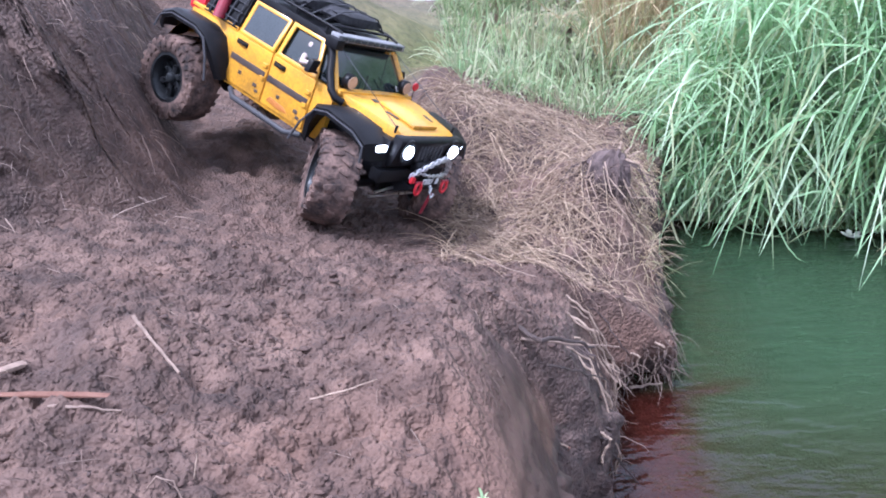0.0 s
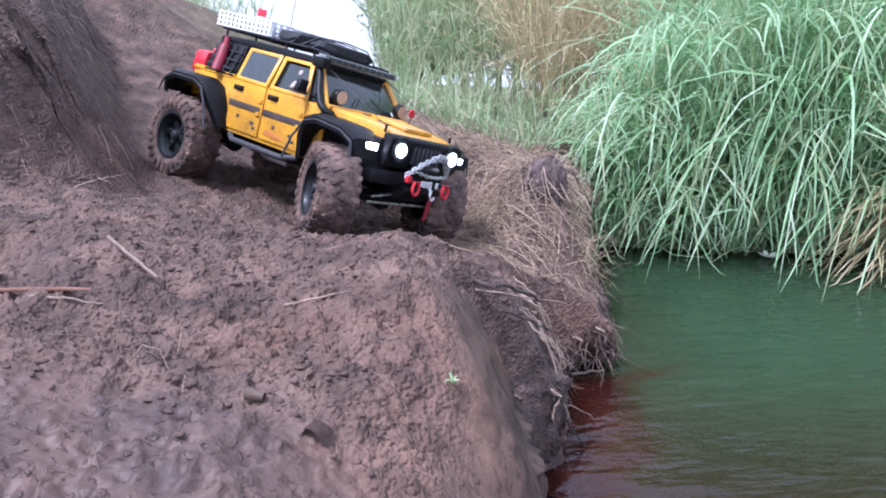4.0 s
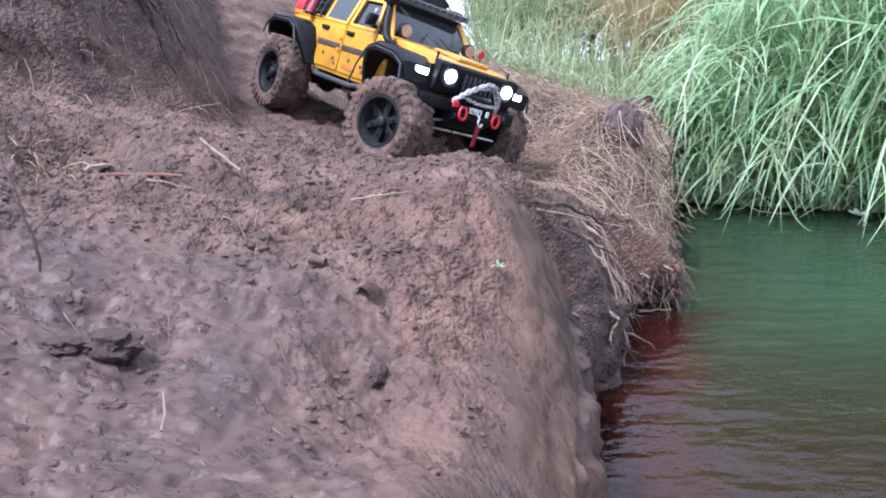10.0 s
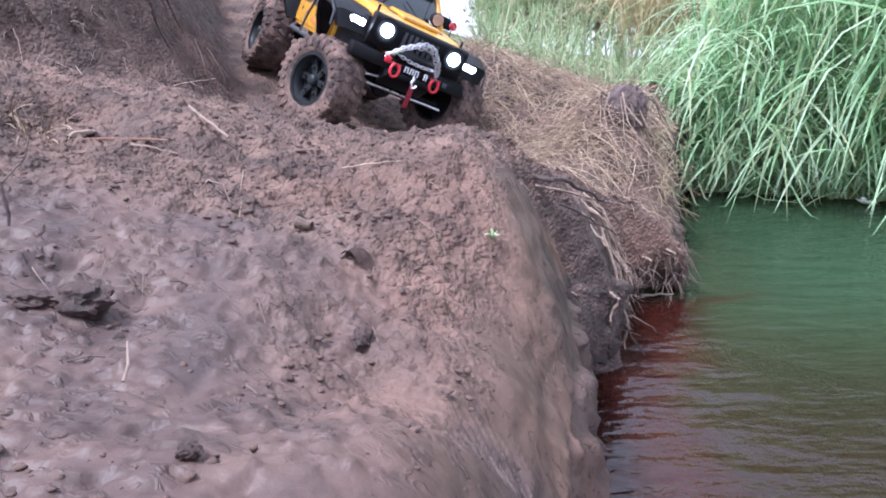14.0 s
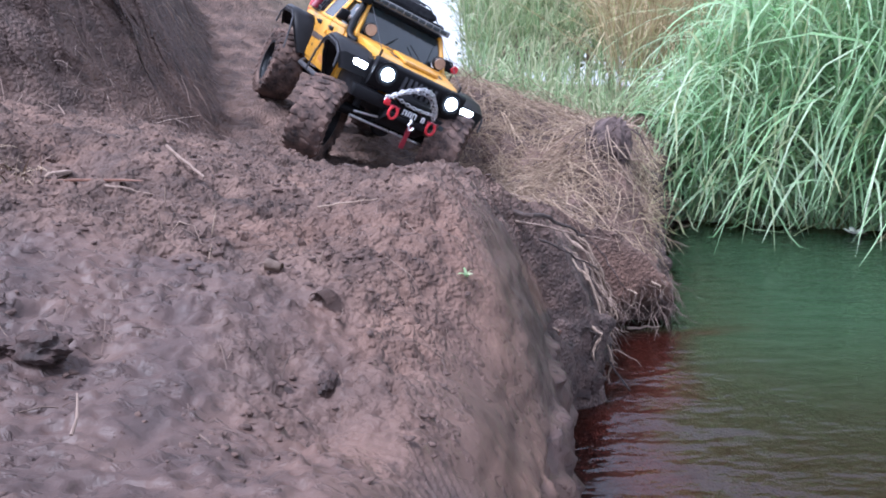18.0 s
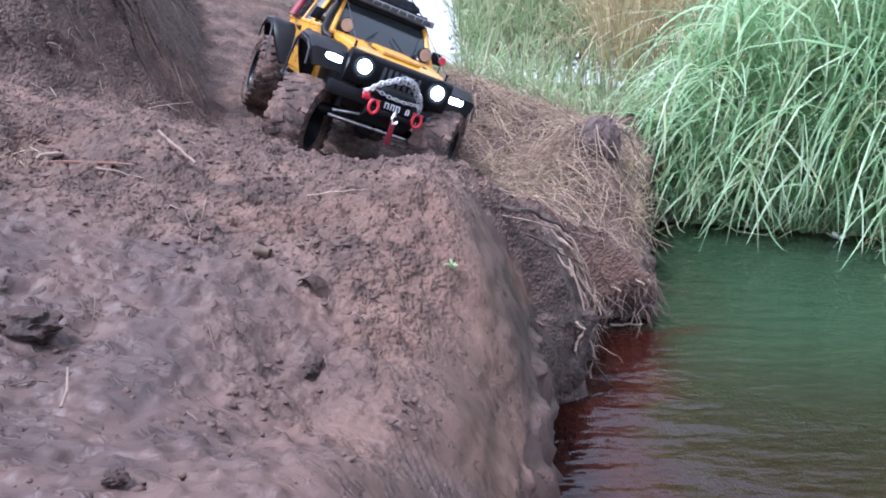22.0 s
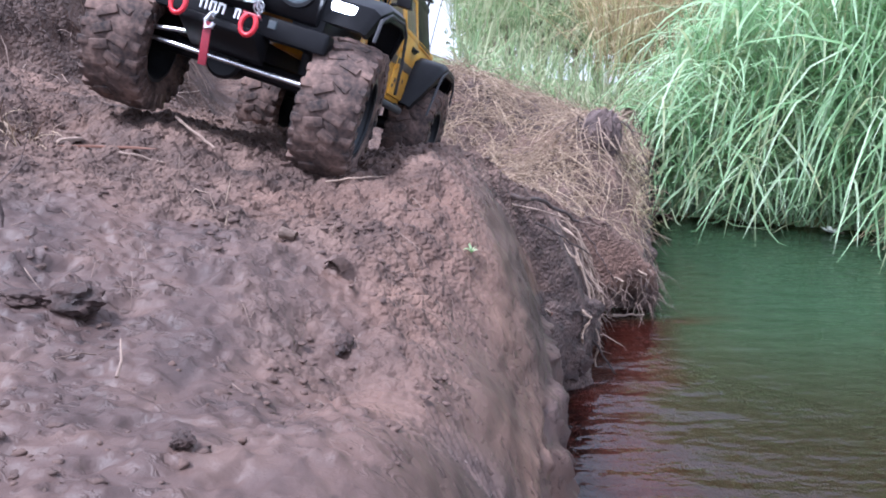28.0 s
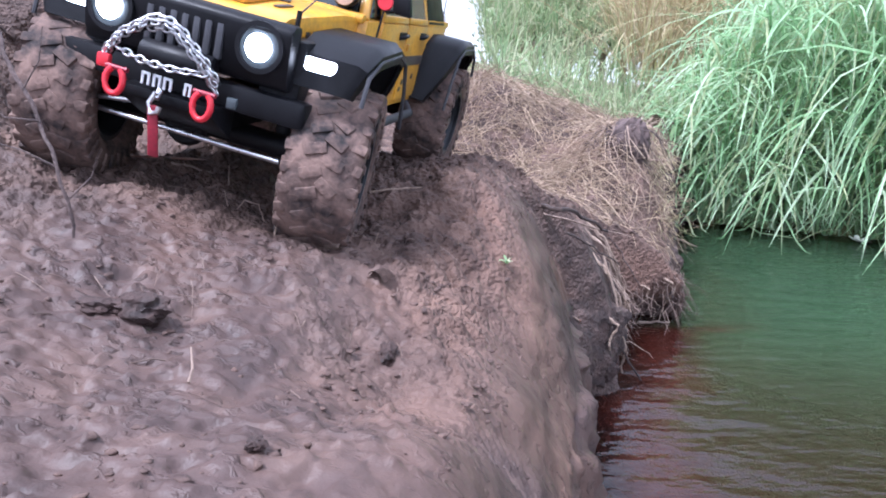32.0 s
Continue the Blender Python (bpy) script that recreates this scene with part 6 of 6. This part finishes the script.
def flake_mesh(n, seed):
    """Small sharp flakes strewn over the smooth wet mud."""
    gen = np.random.default_rng(seed)
    bm = bmesh.new()
    bmesh.ops.create_cube(bm, size=1)
    bmesh.ops.subdivide_edges(bm, edges=bm.edges[:], cuts=1, use_grid_fill=True)
    base = np.array([v.co[:] for v in bm.verts])
    quad = np.array([[v.index for v in f.verts] for f in bm.faces])
    bm.free()
    y = 0.13 + 0.42 * gen.random(n)
    x = -0.34 + 0.4 * gen.random(n)
    calm = np.array([crumbs(a, b)[1] for a, b in zip(x, y)])
    clump = np.array([noise.noise(Vector((a * 22, b * 18, 3))) + 0.5 * noise.noise(Vector((a * 60, b * 50, 8))) for a, b in zip(x, y)])
    keep = (calm > 0.25) & (x < edge(y) - 0.05) & (gen.random(n) < np.clip(0.12 + 1.6 * clump, 0.03, 1))
    x, y = x[keep], y[keep]
    n = len(x)
    size = 0.001 + 0.0036 * gen.random(n) ** 3
    shape = base[None] * np.clip(1 + 0.34 * gen.normal(0, 1, (n, len(base), 3)), 0.35, 1.8) * np.where(np.abs(base[None]).sum(-1, keepdims=True) > 1.2, 0.62, np.where(np.abs(base[None]).sum(-1, keepdims=True) > 0.8, 0.8, 1.0)) * np.stack([gen.uniform(0.8, 1.9, n), gen.uniform(0.7, 1.3, n), gen.uniform(0.4, 0.8, n)], 1)[:, None]
    a = gen.uniform(-0.7, 0.7, n)[:, None]
    turned = np.stack([shape[..., 0] * np.cos(a) - shape[..., 1] * np.sin(a), shape[..., 0] * np.sin(a) + shape[..., 1] * np.cos(a), shape[..., 2] + 0.1 * shape[..., 0] * gen.normal(0, 1, (n, 1))], -1)
    z = over(x, y) + np.array([crumbs(p, q)[0] for p, q in zip(x, y)])
    v = turned * size[:, None, None] + np.stack([x, y, z - size * 0.04], 1)[:, None]
    me = bpy.data.meshes.new("mud_flakes")
    me.from_pydata(v.reshape(-1, 3).tolist(), [], (quad[None] + (np.arange(n) * len(base))[:, None, None]).reshape(-1, 4).tolist())
    me.shade_smooth()
    return me


stuff("mud_flakes", flake_mesh(3000, 8), MUDDY, "small flakes of mud strewn over the wet clay", "mud")
stuff("mud_crumbs", crumb_mesh(11000, 3), MUDDY, "loose crumbs and clods of brown mud", "mud")


def motions():
    """The truck crawls down the track, turns on the spot and drives up to the eye; its wheels steer, give and roll."""
    rows = [
        (0.0, -0.1798, 1.2831, 0.2822, -131.07, -20.46, -13.21),
        (0.5, -0.1596, 1.2656, 0.2639, -132.25, -14.85, -13.91),
        (1.0, -0.1384, 1.2488, 0.2525, -133.52, -11.85, -14.60),
        (1.5, -0.1247, 1.2337, 0.2436, -134.83, -9.92, -14.30),
        (2.0, -0.1150, 1.2243, 0.2395, -135.88, -9.19, -13.75),
        (2.5, -0.1098, 1.2213, 0.2343, -137.20, -8.94, -13.66),
        (3.0, -0.1056, 1.2194, 0.2328, -137.80, -8.88, -13.74),
        (3.5, -0.1005, 1.2167, 0.2332, -138.17, -8.76, -13.72),
        (5.5, -0.0933, 1.2043, 0.2310, -139.57, -9.30, -13.43),
        (6.0, -0.0888, 1.2038, 0.2314, -140.18, -9.23, -13.60),
        (6.5, -0.0849, 1.2054, 0.2322, -140.57, -9.25, -13.74),
        (7.0, -0.0843, 1.2083, 0.2313, -140.91, -8.98, -14.10),
        (7.5, -0.0848, 1.2112, 0.2296, -141.53, -8.68, -14.83),
        (8.0, -0.0831, 1.2132, 0.2285, -142.32, -8.29, -16.07),
        (8.5, -0.0892, 1.2167, 0.2279, -142.70, -7.89, -16.65),
        (9.0, -0.1013, 1.2241, 0.2313, -143.14, -7.92, -16.49),
        (9.5, -0.1078, 1.2354, 0.2336, -143.94, -7.71, -16.16),
        (10.0, -0.1105, 1.2475, 0.2361, -144.77, -7.36, -16.34),
        (10.5, -0.1122, 1.2581, 0.2342, -145.53, -7.38, -16.93),
        (11.0, -0.1171, 1.2651, 0.2354, -146.28, -7.23, -17.42),
        (11.5, -0.1212, 1.2680, 0.2381, -147.07, -6.98, -17.95),
        (12.0, -0.1299, 1.2662, 0.2438, -148.19, -6.65, -18.57),
        (12.5, -0.1412, 1.2623, 0.2520, -149.92, -6.60, -19.54),
        (13.0, -0.1551, 1.2603, 0.2590, -152.70, -6.76, -20.72),
        (13.5, -0.1618, 1.2609, 0.2629, -155.13, -7.37, -21.97),
        (14.0, -0.1622, 1.2639, 0.2670, -156.86, -7.75, -23.13),
        (14.5, -0.1640, 1.2690, 0.2692, -158.60, -7.91, -23.76),
        (16.5, -0.1489, 1.2980, 0.2658, -160.00, -9.41, -25.71),
        (17.0, -0.1436, 1.3026, 0.2658, -159.67, -9.38, -25.97),
        (17.5, -0.1405, 1.3036, 0.2650, -159.26, -9.34, -25.87),
        (18.0, -0.1404, 1.3011, 0.2626, -159.04, -9.38, -25.50),
        (18.5, -0.1389, 1.2952, 0.2609, -158.31, -9.25, -25.00),
        (19.0, -0.1389, 1.2871, 0.2604, -157.72, -8.81, -24.34),
        (19.5, -0.1392, 1.2781, 0.2595, -157.11, -8.37, -23.88),
        (20.0, -0.1403, 1.2687, 0.2576, -156.50, -7.87, -23.48),
        (20.5, -0.1410, 1.2586, 0.2544, -156.16, -7.35, -23.06),
        (21.0, -0.1385, 1.2467, 0.2526, -156.49, -6.39, -22.25),
        (21.5, -0.1356, 1.2327, 0.2498, -158.01, -5.21, -20.94),
        (22.0, -0.1323, 1.2163, 0.2449, -160.50, -4.18, -19.52),
        (22.5, -0.1259, 1.1979, 0.2389, -163.04, -3.03, -18.50),
        (23.0, -0.1146, 1.1784, 0.2370, -164.97, -0.73, -17.75),
        (23.5, -0.1065, 1.1559, 0.2389, -167.63, 2.70, -17.49),
        (24.0, -0.1021, 1.1279, 0.2410, -171.47, 6.21, -18.18),
        (24.5, -0.0994, 1.0958, 0.2458, -175.65, 9.54, -19.01),
        (25.0, -0.0949, 1.0633, 0.2518, -178.99, 12.09, -20.14),
        (25.5, -0.1056, 1.0278, 0.2635, -183.08, 14.08, -19.28),
        (27.5, -0.1421, 0.8787, 0.2764, -190.67, 12.91, -16.04),
        (28.0, -0.1468, 0.8466, 0.2784, -190.69, 11.96, -15.59),
        (28.5, -0.1467, 0.8198, 0.2807, -190.25, 11.22, -15.76),
        (29.0, -0.1483, 0.7963, 0.2814, -190.66, 10.21, -16.05),
        (29.5, -0.1510, 0.7761, 0.2808, -191.60, 8.35, -16.00),
        (30.0, -0.1526, 0.7585, 0.2825, -191.98, 6.63, -15.93),
        (30.5, -0.1551, 0.7433, 0.2837, -191.85, 5.17, -15.78),
        (31.0, -0.1576, 0.7292, 0.2836, -191.53, 3.79, -15.38),
        (31.5, -0.1617, 0.7145, 0.2825, -191.32, 2.00, -14.38),
        (32.0, -0.1650, 0.7015, 0.2849, -191.47, 0.43, -13.03),
    ]
    walk(truck, [(r[0], pose(r[1], r[2], r[3], 0, 0, r[4]) @ pose(0, 0, 0, r[5]) @ pose(0, 0, 0, 0, r[6])) for r in rows])
    steer_t = (0, 2.5, 3.5, 5.5, 8, 12, 14.5, 16.5, 21, 24.5, 25.5, 27.5, 30, 32)
    steer_a = (-42, -42, -37, 6, 12, 22, 24, -30, -32, -34, -24, 6, 11, 10)
    gone, turns = 0.0, {}
    last = None
    for r in rows:
        here = Vector(r[1:4])
        ahead = (pose(0, 0, 0, 0, 0, r[4]) @ Vector((0, 1, 0))).to_3d()
        if last is not None:
            gone += (here - last).dot(ahead)
        last = here
        turns[r[0]] = -math.degrees(gone / WHEEL_R)
    for (side, fore), ob in truck_wheels.items():
        keys = []
        for r in rows:
            a = float(np.interp(r[0], steer_t, steer_a)) if fore > 0 else 0.0
            lift = float(np.interp(r[0], *LIFT[(side, fore)]))
            keys.append((r[0], pose(side * 0.068, AXLE_Y[fore], 0.0585 + lift, 0, 0, a) @ pose(side * 0.029, 0, 0, turns[r[0]])))
        walk(ob, keys)


LIFT = {(1, 1): ((0, 5.5, 9, 12, 14, 16.5, 21, 24.5, 28, 32), (-0.004, -0.005, -0.011, -0.018, -0.028, -0.031, -0.031, -0.022, -0.006, 0)),
        (-1, 1): ((0, 9, 14, 21, 24.5, 32), (0, 0.004, 0.008, 0.006, -0.016, -0.006)), (1, -1): ((0, 11, 13.5, 21, 22.5, 25.5, 32), (-0.008, -0.007, -0.018, -0.012, 0, -0.02, -0.02)), (-1, -1): ((0, 32), (0, 0))}
motions()
